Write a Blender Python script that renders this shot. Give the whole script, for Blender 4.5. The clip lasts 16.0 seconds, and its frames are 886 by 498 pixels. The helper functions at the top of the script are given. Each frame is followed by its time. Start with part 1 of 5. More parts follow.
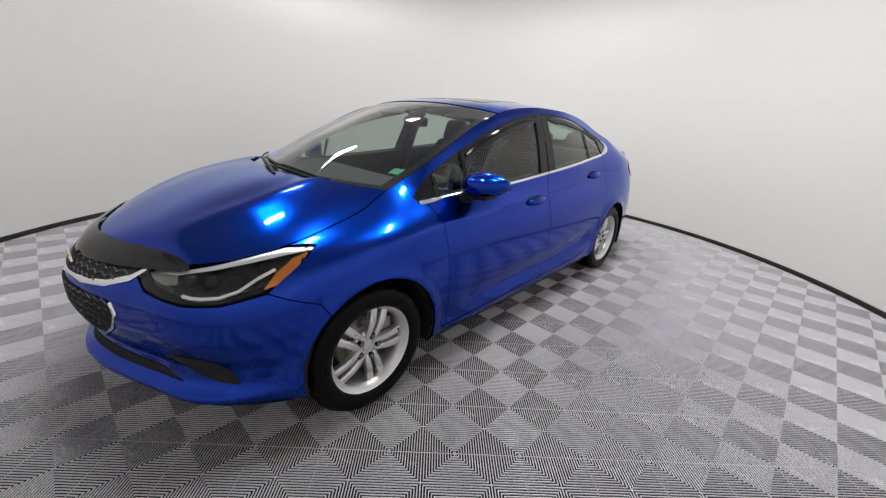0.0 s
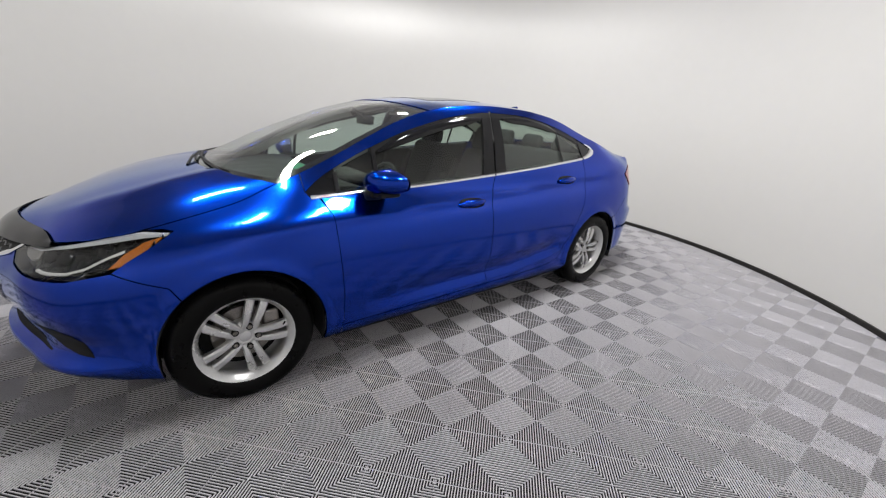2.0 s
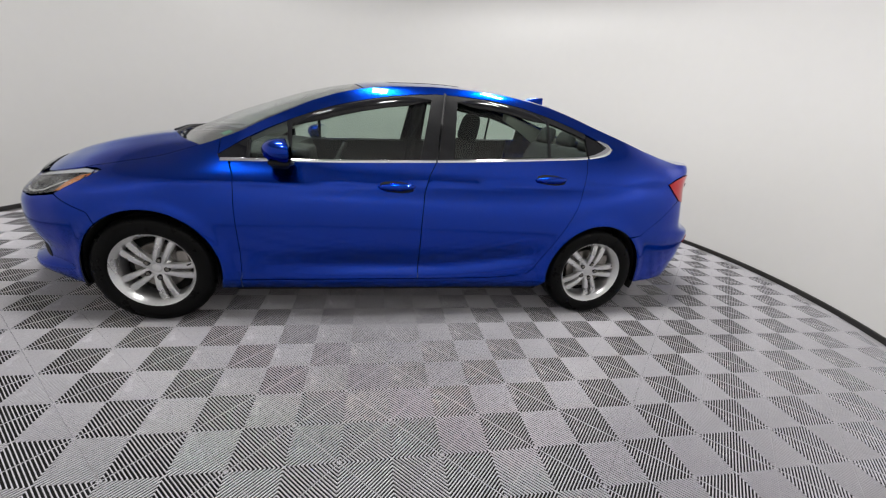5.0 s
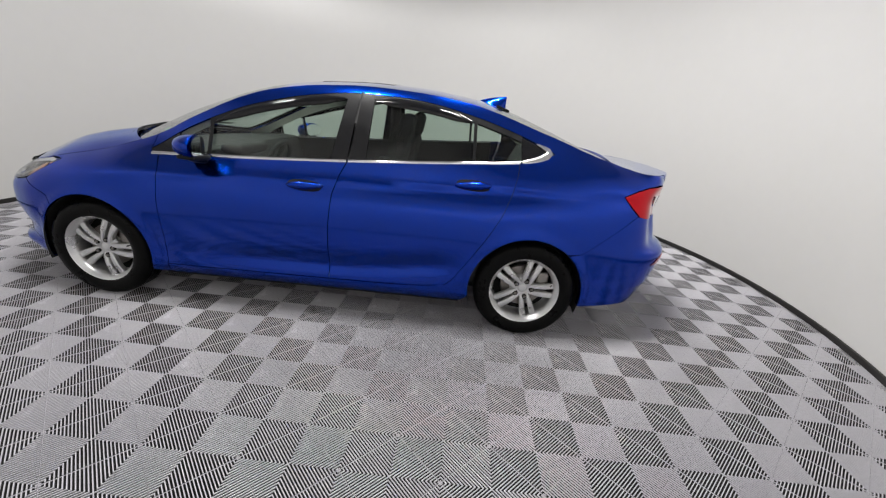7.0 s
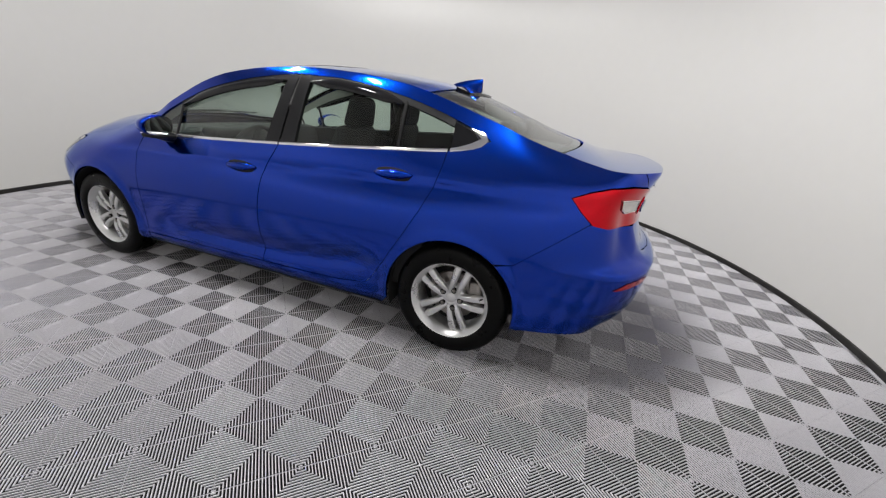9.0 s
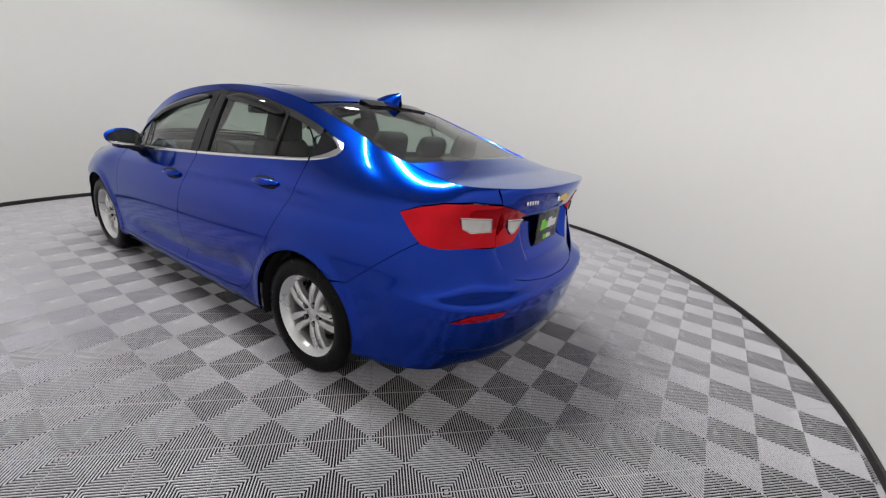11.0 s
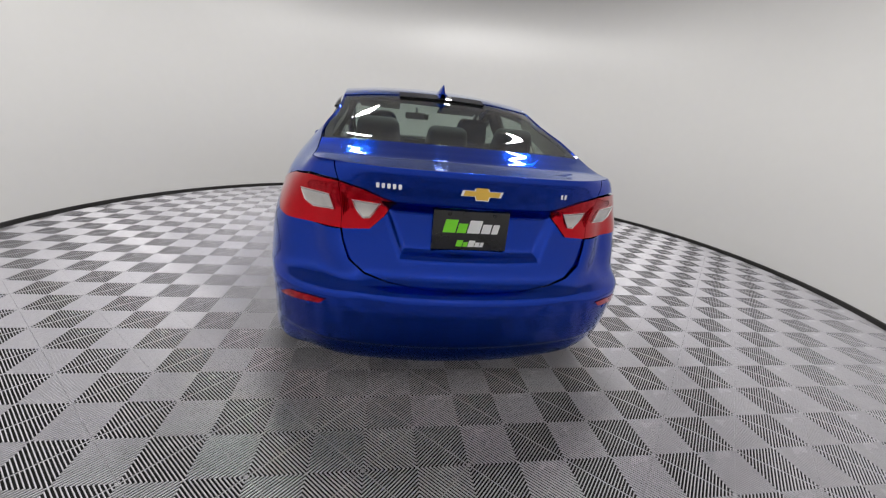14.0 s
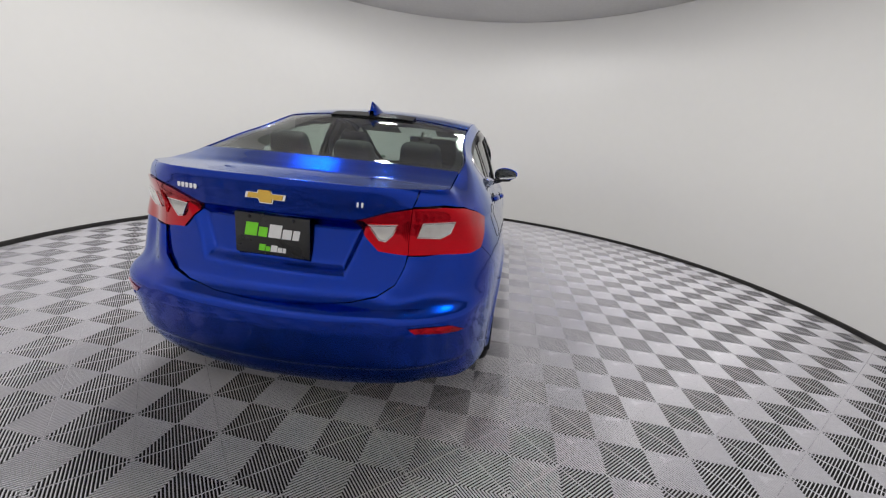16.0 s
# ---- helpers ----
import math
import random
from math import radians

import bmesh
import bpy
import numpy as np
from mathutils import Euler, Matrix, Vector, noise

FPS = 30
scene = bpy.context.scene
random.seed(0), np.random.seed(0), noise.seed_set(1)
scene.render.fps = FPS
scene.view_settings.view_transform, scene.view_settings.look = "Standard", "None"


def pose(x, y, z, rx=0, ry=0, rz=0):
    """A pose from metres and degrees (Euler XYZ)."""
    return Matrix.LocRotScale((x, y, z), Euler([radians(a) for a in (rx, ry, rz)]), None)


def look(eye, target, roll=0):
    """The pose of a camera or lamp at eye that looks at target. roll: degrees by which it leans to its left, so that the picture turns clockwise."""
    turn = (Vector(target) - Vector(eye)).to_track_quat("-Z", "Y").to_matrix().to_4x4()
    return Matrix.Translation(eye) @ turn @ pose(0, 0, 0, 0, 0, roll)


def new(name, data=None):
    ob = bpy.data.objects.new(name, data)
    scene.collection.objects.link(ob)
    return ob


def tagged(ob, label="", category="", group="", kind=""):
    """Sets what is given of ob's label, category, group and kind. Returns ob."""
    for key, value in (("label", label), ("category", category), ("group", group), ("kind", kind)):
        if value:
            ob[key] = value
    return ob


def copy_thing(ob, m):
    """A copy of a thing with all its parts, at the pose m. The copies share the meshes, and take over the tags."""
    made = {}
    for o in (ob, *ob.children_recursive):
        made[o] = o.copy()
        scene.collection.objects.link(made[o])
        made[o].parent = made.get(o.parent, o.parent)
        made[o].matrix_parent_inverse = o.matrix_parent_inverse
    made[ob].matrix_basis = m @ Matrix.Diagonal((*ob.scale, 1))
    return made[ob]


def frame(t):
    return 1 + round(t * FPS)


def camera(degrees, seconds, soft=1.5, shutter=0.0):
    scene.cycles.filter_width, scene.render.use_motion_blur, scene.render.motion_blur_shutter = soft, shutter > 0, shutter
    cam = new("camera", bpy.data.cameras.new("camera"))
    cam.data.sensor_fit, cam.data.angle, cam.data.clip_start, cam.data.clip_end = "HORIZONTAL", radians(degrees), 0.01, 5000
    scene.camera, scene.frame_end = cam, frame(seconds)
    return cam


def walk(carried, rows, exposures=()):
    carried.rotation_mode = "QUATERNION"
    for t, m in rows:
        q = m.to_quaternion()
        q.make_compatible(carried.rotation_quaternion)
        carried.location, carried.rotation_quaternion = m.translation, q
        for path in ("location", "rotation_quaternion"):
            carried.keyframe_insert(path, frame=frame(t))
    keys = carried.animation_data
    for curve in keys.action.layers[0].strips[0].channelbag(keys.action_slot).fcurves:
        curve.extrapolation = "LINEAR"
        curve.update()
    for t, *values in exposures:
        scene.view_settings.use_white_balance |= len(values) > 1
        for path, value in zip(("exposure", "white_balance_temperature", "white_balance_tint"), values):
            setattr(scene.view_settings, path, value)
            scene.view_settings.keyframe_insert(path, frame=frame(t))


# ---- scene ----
cam = camera(98.7, 16.0, 1.2)
PATH = [
    (0, (-2.245, -2.077, 1.381), (-0.86, -0.811, 0.689), 3.6),
    (0.5, (-2.069, -2.168, 1.393), (-0.7, -0.889, 0.694), 3.9),
    (1, (-1.959, -2.299, 1.398), (-0.652, -0.952, 0.708), 3.8),
    (1.5, (-1.804, -2.452, 1.377), (-0.601, -1.012, 0.684), 3.9),
    (2, (-1.567, -2.587, 1.373), (-0.42, -1.096, 0.694), 3.7),
    (2.5, (-1.407, -2.742, 1.341), (-0.298, -1.215, 0.678), 3.7),
    (3, (-1.171, -2.853, 1.28), (-0.127, -1.285, 0.609), 3.7),
    (3.2, (-1.083, -2.862, 1.272), (-0.073, -1.27, 0.604), 3.6),
    (5.3, (-0.034, -3.074, 1.288), (0.329, -1.227, 0.611), 5.1),
    (5.5, (0.077, -3.058, 1.333), (0.435, -1.211, 0.655), 5.0),
    (6, (0.338, -3.092, 1.378), (0.646, -1.233, 0.706), 5.0),
    (6.5, (0.583, -3.035, 1.369), (0.716, -1.162, 0.681), 5.3),
    (7, (0.861, -3.021, 1.352), (0.829, -1.148, 0.652), 5.3),
    (7.5, (1.122, -2.972, 1.358), (0.897, -1.119, 0.641), 5.2),
    (8, (1.35, -2.822, 1.35), (1.008, -0.985, 0.637), 5.2),
    (8.2, (1.453, -2.772, 1.332), (1.073, -0.945, 0.614), 5.2),
    (10.3, (2.567, -2.229, 1.294), (1.587, -0.627, 0.607), 5.3),
    (10.5, (2.669, -2.169, 1.288), (1.654, -0.582, 0.614), 5.3),
    (11, (2.831, -1.937, 1.292), (1.8, -0.339, 0.673), 5.0),
    (11.5, (3.029, -1.692, 1.309), (1.922, -0.143, 0.698), 5.0),
    (12, (3.251, -1.526, 1.274), (1.95, -0.14, 0.652), 5.2),
    (12.5, (3.371, -1.236, 1.268), (1.93, 0.003, 0.645), 5.3),
    (13, (3.513, -0.979, 1.242), (1.899, 0.014, 0.603), 5.7),
    (13.5, (3.592, -0.692, 1.228), (1.826, -0.018, 0.577), 5.5),
    (14, (3.628, -0.393, 1.223), (1.761, -0.024, 0.607), 5.6),
    (14.5, (3.668, -0.071, 1.225), (1.738, 0.115, 0.733), 5.8),
    (15, (3.685, 0.21, 1.205), (1.747, 0.141, 0.719), 5.3),
    (15.5, (3.593, 0.506, 1.224), (1.658, 0.415, 0.728), 5.7),
    (16, (3.538, 0.814, 1.218), (1.618, 0.573, 0.711), 5.5),
]
walk(cam, [(t, look(eye, target, roll)) for t, eye, target, roll in PATH])

# ---- world and light ----
ROOM_X, ROOM_Y, ROOM_R, ROOM_H = -0.05, 0.2, 3.83, 3.42

world = bpy.data.worlds.new("world")
world.use_nodes = True
scene.world = world
world.node_tree.nodes["Background"].inputs[0].default_value = (0.9, 0.93, 1.0, 1)
world.node_tree.nodes["Background"].inputs[1].default_value = 0.05
scene.view_settings.exposure = 0.0

LIGHTS = 7
LIGHT_PHASE = 12.0
LIGHT_RING = 1.55
LIGHT_DROP, LIGHT_TILT = 0.24, 24.0


def lamp(name, x, y, z, w, h, power, yaw, tilt, colour=(1.0, 0.985, 0.965)):
    data = bpy.data.lights.new(name, "AREA")
    data.shape, data.size, data.size_y, data.energy, data.color = "RECTANGLE", w, h, power, colour
    data.spread = radians(172)
    ob = new(name, data)
    ob.matrix_world = pose(x, y, z, 0, -tilt, yaw)
    return ob


# ---- materials ----
def material(name, colour, rough=0.5, metal=0.0, **extra):
    m = bpy.data.materials.new(name)
    m.use_nodes = True
    b = m.node_tree.nodes["Principled BSDF"]
    b.inputs["Base Color"].default_value = (*colour, 1)
    b.inputs["Roughness"].default_value = rough
    b.inputs["Metallic"].default_value = metal
    for key, value in extra.items():
        b.inputs[{"Coat_IOR": "Coat IOR", "Specular_IOR_Level": "Specular IOR Level"}.get(key, key.replace("_", " ").title())].default_value = value
    return m


def vary(m, scale, amount, rough_amount=0.0, bump=0.0, bump_scale=None, detail=6):
    """Two-scale colour variation, roughness wear and relief from object coordinates."""
    t = m.node_tree
    b = t.nodes["Principled BSDF"]
    co = t.nodes.new("ShaderNodeTexCoord")
    n1, n2 = t.nodes.new("ShaderNodeTexNoise"), t.nodes.new("ShaderNodeTexNoise")
    n1.inputs["Scale"].default_value, n1.inputs["Detail"].default_value = scale, detail
    n2.inputs["Scale"].default_value, n2.inputs["Detail"].default_value = scale * 13, 3
    for n in (n1, n2):
        t.links.new(co.outputs["Object"], n.inputs["Vector"])
    add = t.nodes.new("ShaderNodeMath")
    add.operation = "ADD"
    t.links.new(n1.outputs["Fac"], add.inputs[0])
    t.links.new(n2.outputs["Fac"], add.inputs[1])
    ramp = t.nodes.new("ShaderNodeMapRange")
    ramp.inputs["From Min"].default_value, ramp.inputs["From Max"].default_value = 0.6, 1.4
    ramp.inputs["To Min"].default_value, ramp.inputs["To Max"].default_value = 1 - amount, 1 + amount
    t.links.new(add.outputs[0], ramp.inputs["Value"])
    mul = t.nodes.new("ShaderNodeVectorMath")
    mul.operation = "SCALE"
    mul.inputs[0].default_value = b.inputs["Base Color"].default_value[:3]
    t.links.new(ramp.outputs[0], mul.inputs["Scale"])
    t.links.new(mul.outputs[0], b.inputs["Base Color"])
    if rough_amount:
        r = t.nodes.new("ShaderNodeMapRange")
        base = b.inputs["Roughness"].default_value
        r.inputs["From Min"].default_value, r.inputs["From Max"].default_value = 0.3, 0.7
        r.inputs["To Min"].default_value, r.inputs["To Max"].default_value = base - rough_amount, base + rough_amount
        t.links.new(n1.outputs["Fac"], r.inputs["Value"])
        t.links.new(r.outputs[0], b.inputs["Roughness"])
    if bump:
        n3 = t.nodes.new("ShaderNodeTexNoise")
        n3.inputs["Scale"].default_value = bump_scale or scale * 40
        t.links.new(co.outputs["Object"], n3.inputs["Vector"])
        bm_ = t.nodes.new("ShaderNodeBump")
        bm_.inputs["Strength"].default_value, bm_.inputs["Distance"].default_value = bump, 0.002
        t.links.new(n3.outputs["Fac"], bm_.inputs["Height"])
        t.links.new(bm_.outputs[0], b.inputs["Normal"])
    return m


def glass_material(name, tint, rough=0.0, gloss_min=0.06, rise=4.0):
    m = bpy.data.materials.new(name)
    m.use_nodes = True
    t = m.node_tree
    t.nodes.clear()
    out = t.nodes.new("ShaderNodeOutputMaterial")
    mix, clear, gloss, face, power, scale = (t.nodes.new(k) for k in ("ShaderNodeMixShader", "ShaderNodeBsdfTransparent", "ShaderNodeBsdfGlossy", "ShaderNodeLayerWeight", "ShaderNodeMath", "ShaderNodeMapRange"))
    clear.inputs[0].default_value = (*tint, 1)
    gloss.inputs["Roughness"].default_value = rough
    face.inputs[0].default_value = 0.5
    power.operation = "POWER"
    power.inputs[1].default_value = rise
    scale.inputs["To Min"].default_value, scale.inputs["To Max"].default_value = gloss_min, 0.95
    t.links.new(face.outputs["Facing"], power.inputs[0])
    t.links.new(power.outputs[0], scale.inputs["Value"])
    t.links.new(scale.outputs[0], mix.inputs[0])
    t.links.new(clear.outputs[0], mix.inputs[1])
    t.links.new(gloss.outputs[0], mix.inputs[2])
    t.links.new(mix.outputs[0], out.inputs[0])
    return m


def paint_material():
    m = material("blue_metallic_paint", (0.0005, 0.032, 0.345), 0.20, 1.0, Coat_weight=1.0, Coat_IOR=1.29, Coat_roughness=0.012, Specular_tint=(0.3, 0.5, 0.9, 1))
    t = m.node_tree
    b = t.nodes["Principled BSDF"]
    co, vor, rng, mul = (t.nodes.new(k) for k in ("ShaderNodeTexCoord", "ShaderNodeTexVoronoi", "ShaderNodeMapRange", "ShaderNodeVectorMath"))
    vor.inputs["Scale"].default_value = 900
    t.links.new(co.outputs["Object"], vor.inputs["Vector"])
    rng.inputs["To Min"].default_value, rng.inputs["To Max"].default_value = 0.8, 1.2
    t.links.new(vor.outputs["Color"], rng.inputs["Value"])
    mul.operation = "SCALE"
    mul.inputs[0].default_value = (0.0005, 0.032, 0.345)
    t.links.new(rng.outputs[0], mul.inputs["Scale"])
    t.links.new(mul.outputs[0], b.inputs["Base Color"])
    return m


PAINT = paint_material()
BLACK_TRIM = vary(material("black_plastic_trim", (0.008, 0.008, 0.009), 0.4, 0.0, Specular_IOR_Level=0.2), 9, 0.25, 0.08)
GLOSS_BLACK = vary(material("gloss_black", (0.006, 0.006, 0.007), 0.08, 0.0, Specular_IOR_Level=0.3), 6, 0.2, 0.03)
CAVITY = vary(material("dark_cavity", (0.006, 0.006, 0.006), 0.9), 8, 0.3)
CHROME = vary(material("chrome", (0.82, 0.82, 0.83), 0.09, 1.0), 5, 0.05, 0.03)
SILVER = vary(material("silver_alloy", (0.70, 0.70, 0.70), 0.32, 0.75), 7, 0.08, 0.08, 0.15, 500)
RUBBER = vary(material("tyre_rubber", (0.0035, 0.0035, 0.0035), 0.32, 0.0, Specular_IOR_Level=0.1), 10, 0.3, 0.1, 0.3, 260)
STEEL = vary(material("brake_steel", (0.3, 0.28, 0.26), 0.4, 0.9), 12, 0.3, 0.1)
GLASS = glass_material("window_glass", (0.68, 0.77, 0.71), 0.0, 0.05)
WINDSHIELD_GLASS = glass_material("windshield_glass", (0.80, 0.89, 0.84), 0.0, 0.12, 2.6)
LENS = glass_material("clear_lens", (0.85, 0.87, 0.88), 0.0, 0.03)
HOUSING = vary(material("black_lamp_housing", (0.005, 0.005, 0.0055), 0.28, 0.0, Specular_IOR_Level=0.3), 30, 0.3, 0.1)
RED_LENS = vary(material("red_lens", (0.50, 0.0002, 0.008), 0.13, 1.0, Coat_weight=1.0, Coat_IOR=1.25, Coat_roughness=0.02), 14, 0.2)
WHITE_LENS = vary(material("pale_lens", (0.66, 0.64, 0.61), 0.12, 0.4, Coat_weight=1.0), 20, 0.15)
AMBER = vary(material("amber_lens", (0.55, 0.16, 0.012), 0.15, 0.4, Coat_weight=1.0), 20, 0.15)
GOLD = vary(material("gold_badge", (0.7, 0.45, 0.09), 0.25, 0.9), 20, 0.15)
SEAT = vary(material("charcoal_seat_fabric", (0.02, 0.02, 0.022), 0.9), 14, 0.3, 0, 0.5, 900)
INTERIOR = vary(material("dark_interior_plastic", (0.018, 0.018, 0.019), 0.6), 9, 0.25, 0.1, 0.3, 600)
HEADLINER = vary(material("grey_headliner", (0.35, 0.34, 0.32), 0.95), 9, 0.1, 0, 0.3, 700)
PLATE = vary(material("black_plate", (0.01, 0.01, 0.011), 0.3), 12, 0.2, 0.05)
GREEN = vary(material("green_print", (0.2, 0.75, 0.02), 0.4), 20, 0.06)
STICKER_GREEN = vary(material("green_sticker", (0.0, 0.22, 0.10), 0.5), 30, 0.1)
WHITE = vary(material("white_print", (0.8, 0.8, 0.8), 0.4), 20, 0.06)
MIRROR = material("mirror_glass", (0.85, 0.87, 0.88), 0.01, 1.0)
WALL = vary(material("white_satin_wall", (0.62, 0.614, 0.598), 0.32), 0.7, 0.012, 0.015, 0.03, 160)
SKIRTING = vary(material("black_rubber_skirting", (0.014, 0.013, 0.012), 0.4), 3, 0.3, 0.1)
TILE = vary(material("grey_ribbed_floor_plastic", (0.50, 0.49, 0.52), 0.24, 0.0, Specular_IOR_Level=0.9), 5, 0.1, 0.05, 0.06, 900)
GRILLE = vary(material("dark_grille_bars", (0.05, 0.05, 0.055), 0.25, 0.3), 30, 0.2, 0.08)
SUBFLOOR = vary(material("dark_subfloor", (0.004, 0.004, 0.004), 0.9), 4, 0.3)
CEILING = vary(material("grey_ceiling", (0.60, 0.59, 0.58), 0.9), 1.5, 0.05)
LAMP_WHITE = vary(material("white_lamp_housing", (0.7, 0.7, 0.7), 0.5), 8, 0.05)


# ---- mesh helpers ----
def link_mesh(name, bm, mat, parent=None, label="", smooth=True):
    me = bpy.data.meshes.new(name)
    bm.to_mesh(me)
    bm.free()
    me.materials.append(mat)
    if smooth:
        me.polygons.foreach_set("use_smooth", [True] * len(me.polygons))
        me.set_sharp_from_angle(angle=radians(38))
    ob = new(name, me)
    if parent:
        ob.parent = parent
    if label:
        tagged(ob, label)
    return ob


def part(name, bm, mat, parent, label="", smooth=True):
    return link_mesh(name, bm, mat, parent, label, smooth)


def thing(name, label, category, x=0, y=0, z=0, group="", kind=""):
    ob = new(name)
    ob.matrix_basis = pose(x, y, z)
    return tagged(ob, label, category, group, kind)


def lathe(profile, segments=64, axis="y", a0=0.0, a1=360.0):
    """Turn (radius, along) pairs round an axis."""
    bm = bmesh.new()
    full = abs(a1 - a0) >= 360
    rings = []
    for k in range(segments if full else segments + 1):
        a = radians(a0 + (a1 - a0) * k / segments)
        ring = []
        for r, h in profile:
            c, d = r * math.cos(a), r * math.sin(a)
            ring.append(bm.verts.new((c, h, d) if axis == "y" else (c, d, h)))
        rings.append(ring)
    for k in range(len(rings) if full else len(rings) - 1):
        p, q = rings[k], rings[(k + 1) % len(rings)]
        for i in range(len(profile) - 1):
            bm.faces.new((p[i], p[i + 1], q[i + 1], q[i]))
    bmesh.ops.remove_doubles(bm, verts=bm.verts, dist=1e-6)
    bmesh.ops.recalc_face_normals(bm, faces=bm.faces)
    return bm


def rbox(bm, size, at=(0, 0, 0), turn=(0, 0, 0), r=0.02, seg=3, taper=None):
    """Add a rounded box. taper scales its top in x and y."""
    made = bmesh.ops.create_cube(bm, size=1.0)["verts"]
    for v in made:
        v.co = Vector((v.co.x * size[0], v.co.y * size[1], v.co.z * size[2]))
        if taper and v.co.z > 0:
            v.co.x *= taper[0]
            v.co.y *= taper[1]
    if r > 0:
        edges = list({e for v in made for e in v.link_edges})
        res = bmesh.ops.bevel(bm, geom=edges + made, offset=r, segments=seg, profile=0.5, affect="EDGES", clamp_overlap=True)
        made = list({v for f in res["faces"] for v in f.verts} | {v for v in made if v.is_valid})
    m = Matrix.Translation(at) @ Euler([radians(a) for a in turn]).to_matrix().to_4x4()
    bmesh.ops.transform(bm, matrix=m, verts=made)
    return made


def box_bm(*args, **kw):
    bm = bmesh.new()
    rbox(bm, *args, **kw)
    return bm


def tube(points, radius, sides=8, closed=False):
    """A round bar along points."""
    bm = bmesh.new()
    pts = [Vector(p) for p in points]
    rings = []
    n = len(pts)
    up = Vector((0, 0, 1))
    for i, p in enumerate(pts):
        d = (pts[(i + 1) % n] - pts[i - 1]) if closed else (pts[min(i + 1, n - 1)] - pts[max(i - 1, 0)])
        d.normalize()
        a = d.cross(up if abs(d.z) < 0.95 else Vector((1, 0, 0))).normalized()
        b = d.cross(a)
        rr = radius(i / max(n - 1, 1)) if callable(radius) else radius
        rings.append([bm.verts.new(p + rr * (a * math.cos(t) + b * math.sin(t))) for t in (2 * math.pi * k / sides for k in range(sides))])
    for i in range(n if closed else n - 1):
        p, q = rings[i], rings[(i + 1) % n]
        for k in range(sides):
            bm.faces.new((p[k], p[(k + 1) % sides], q[(k + 1) % sides], q[k]))
    if not closed:
        bm.faces.new(rings[0][::-1])
        bm.faces.new(rings[-1])
    bmesh.ops.recalc_face_normals(bm, faces=bm.faces)
    return bm


def pchip(points):
    """A smooth monotone curve through (x, value) pairs."""
    xs, ys = [p[0] for p in points], [p[1] for p in points]
    n = len(xs)
    d = [(ys[i + 1] - ys[i]) / (xs[i + 1] - xs[i]) for i in range(n - 1)]
    m = [d[0]] + [0 if d[i - 1] * d[i] <= 0 else 2 * d[i - 1] * d[i] / (d[i - 1] + d[i]) for i in range(1, n - 1)] + [d[-1]]

    def at(x):
        if x <= xs[0]:
            return ys[0]
        if x >= xs[-1]:
            return ys[-1]
        i = max(k for k in range(n - 1) if xs[k] <= x)
        h = xs[i + 1] - xs[i]
        t = (x - xs[i]) / h
        return ((1 + 2 * t) * (1 - t) ** 2 * ys[i] + t * (1 - t) ** 2 * h * m[i] + t * t * (3 - 2 * t) * ys[i + 1] + t * t * (t - 1) * h * m[i + 1])

    return at


def smooth(a, b, x):
    t = min(max((x - a) / (b - a), 0.0), 1.0)
    return t * t * (3 - 2 * t)


# ---- the round room ----
def ring_wall(name, r0, r1, z0, z1, mat, label, category, kind="structure", seg=192, round_top=0.0):
    prof = [(r0, z0), (r0, z1 - round_top), (r0 + round_top, z1), (r1, z1), (r1, z0), (r0, z0)] if round_top else [(r0, z0), (r0, z1), (r1, z1), (r1, z0), (r0, z0)]
    ob = link_mesh(name, lathe(prof, seg, axis="z"), mat)
    ob.location = (ROOM_X, ROOM_Y, 0)
    return tagged(ob, label, category, kind=kind)


ring_wall("wall_round", ROOM_R, ROOM_R + 0.5, -0.05, ROOM_H, WALL, "curved white satin wall of a round photo studio", "wall")
ring_wall("baseboard", ROOM_R - 0.012, ROOM_R + 0.02, 0.0, 0.045, SKIRTING, "thin black rubber skirting round the foot of the wall", "baseboard", round_top=0.006)

bm = lathe([(0.0, ROOM_H), (ROOM_R + 0.5, ROOM_H), (ROOM_R + 0.5, ROOM_H + 0.1), (0.0, ROOM_H + 0.1)], 96, axis="z")
ceiling = link_mesh("ceiling", bm, CEILING)
ceiling.location = (ROOM_X, ROOM_Y, 0.004)
tagged(ceiling, "flat matte grey ceiling above the studio", "ceiling", kind="structure")

bm = lathe([(0.0, -0.06), (0.0, -0.034), (ROOM_R + 0.3, -0.034), (ROOM_R + 0.3, -0.06)], 96, axis="z")
floor = link_mesh("floor", bm, SUBFLOOR)
floor.location = (ROOM_X, ROOM_Y, 0)
tagged(floor, "floor of grey ribbed plastic tiles in a checker pattern", "floor", kind="structure")

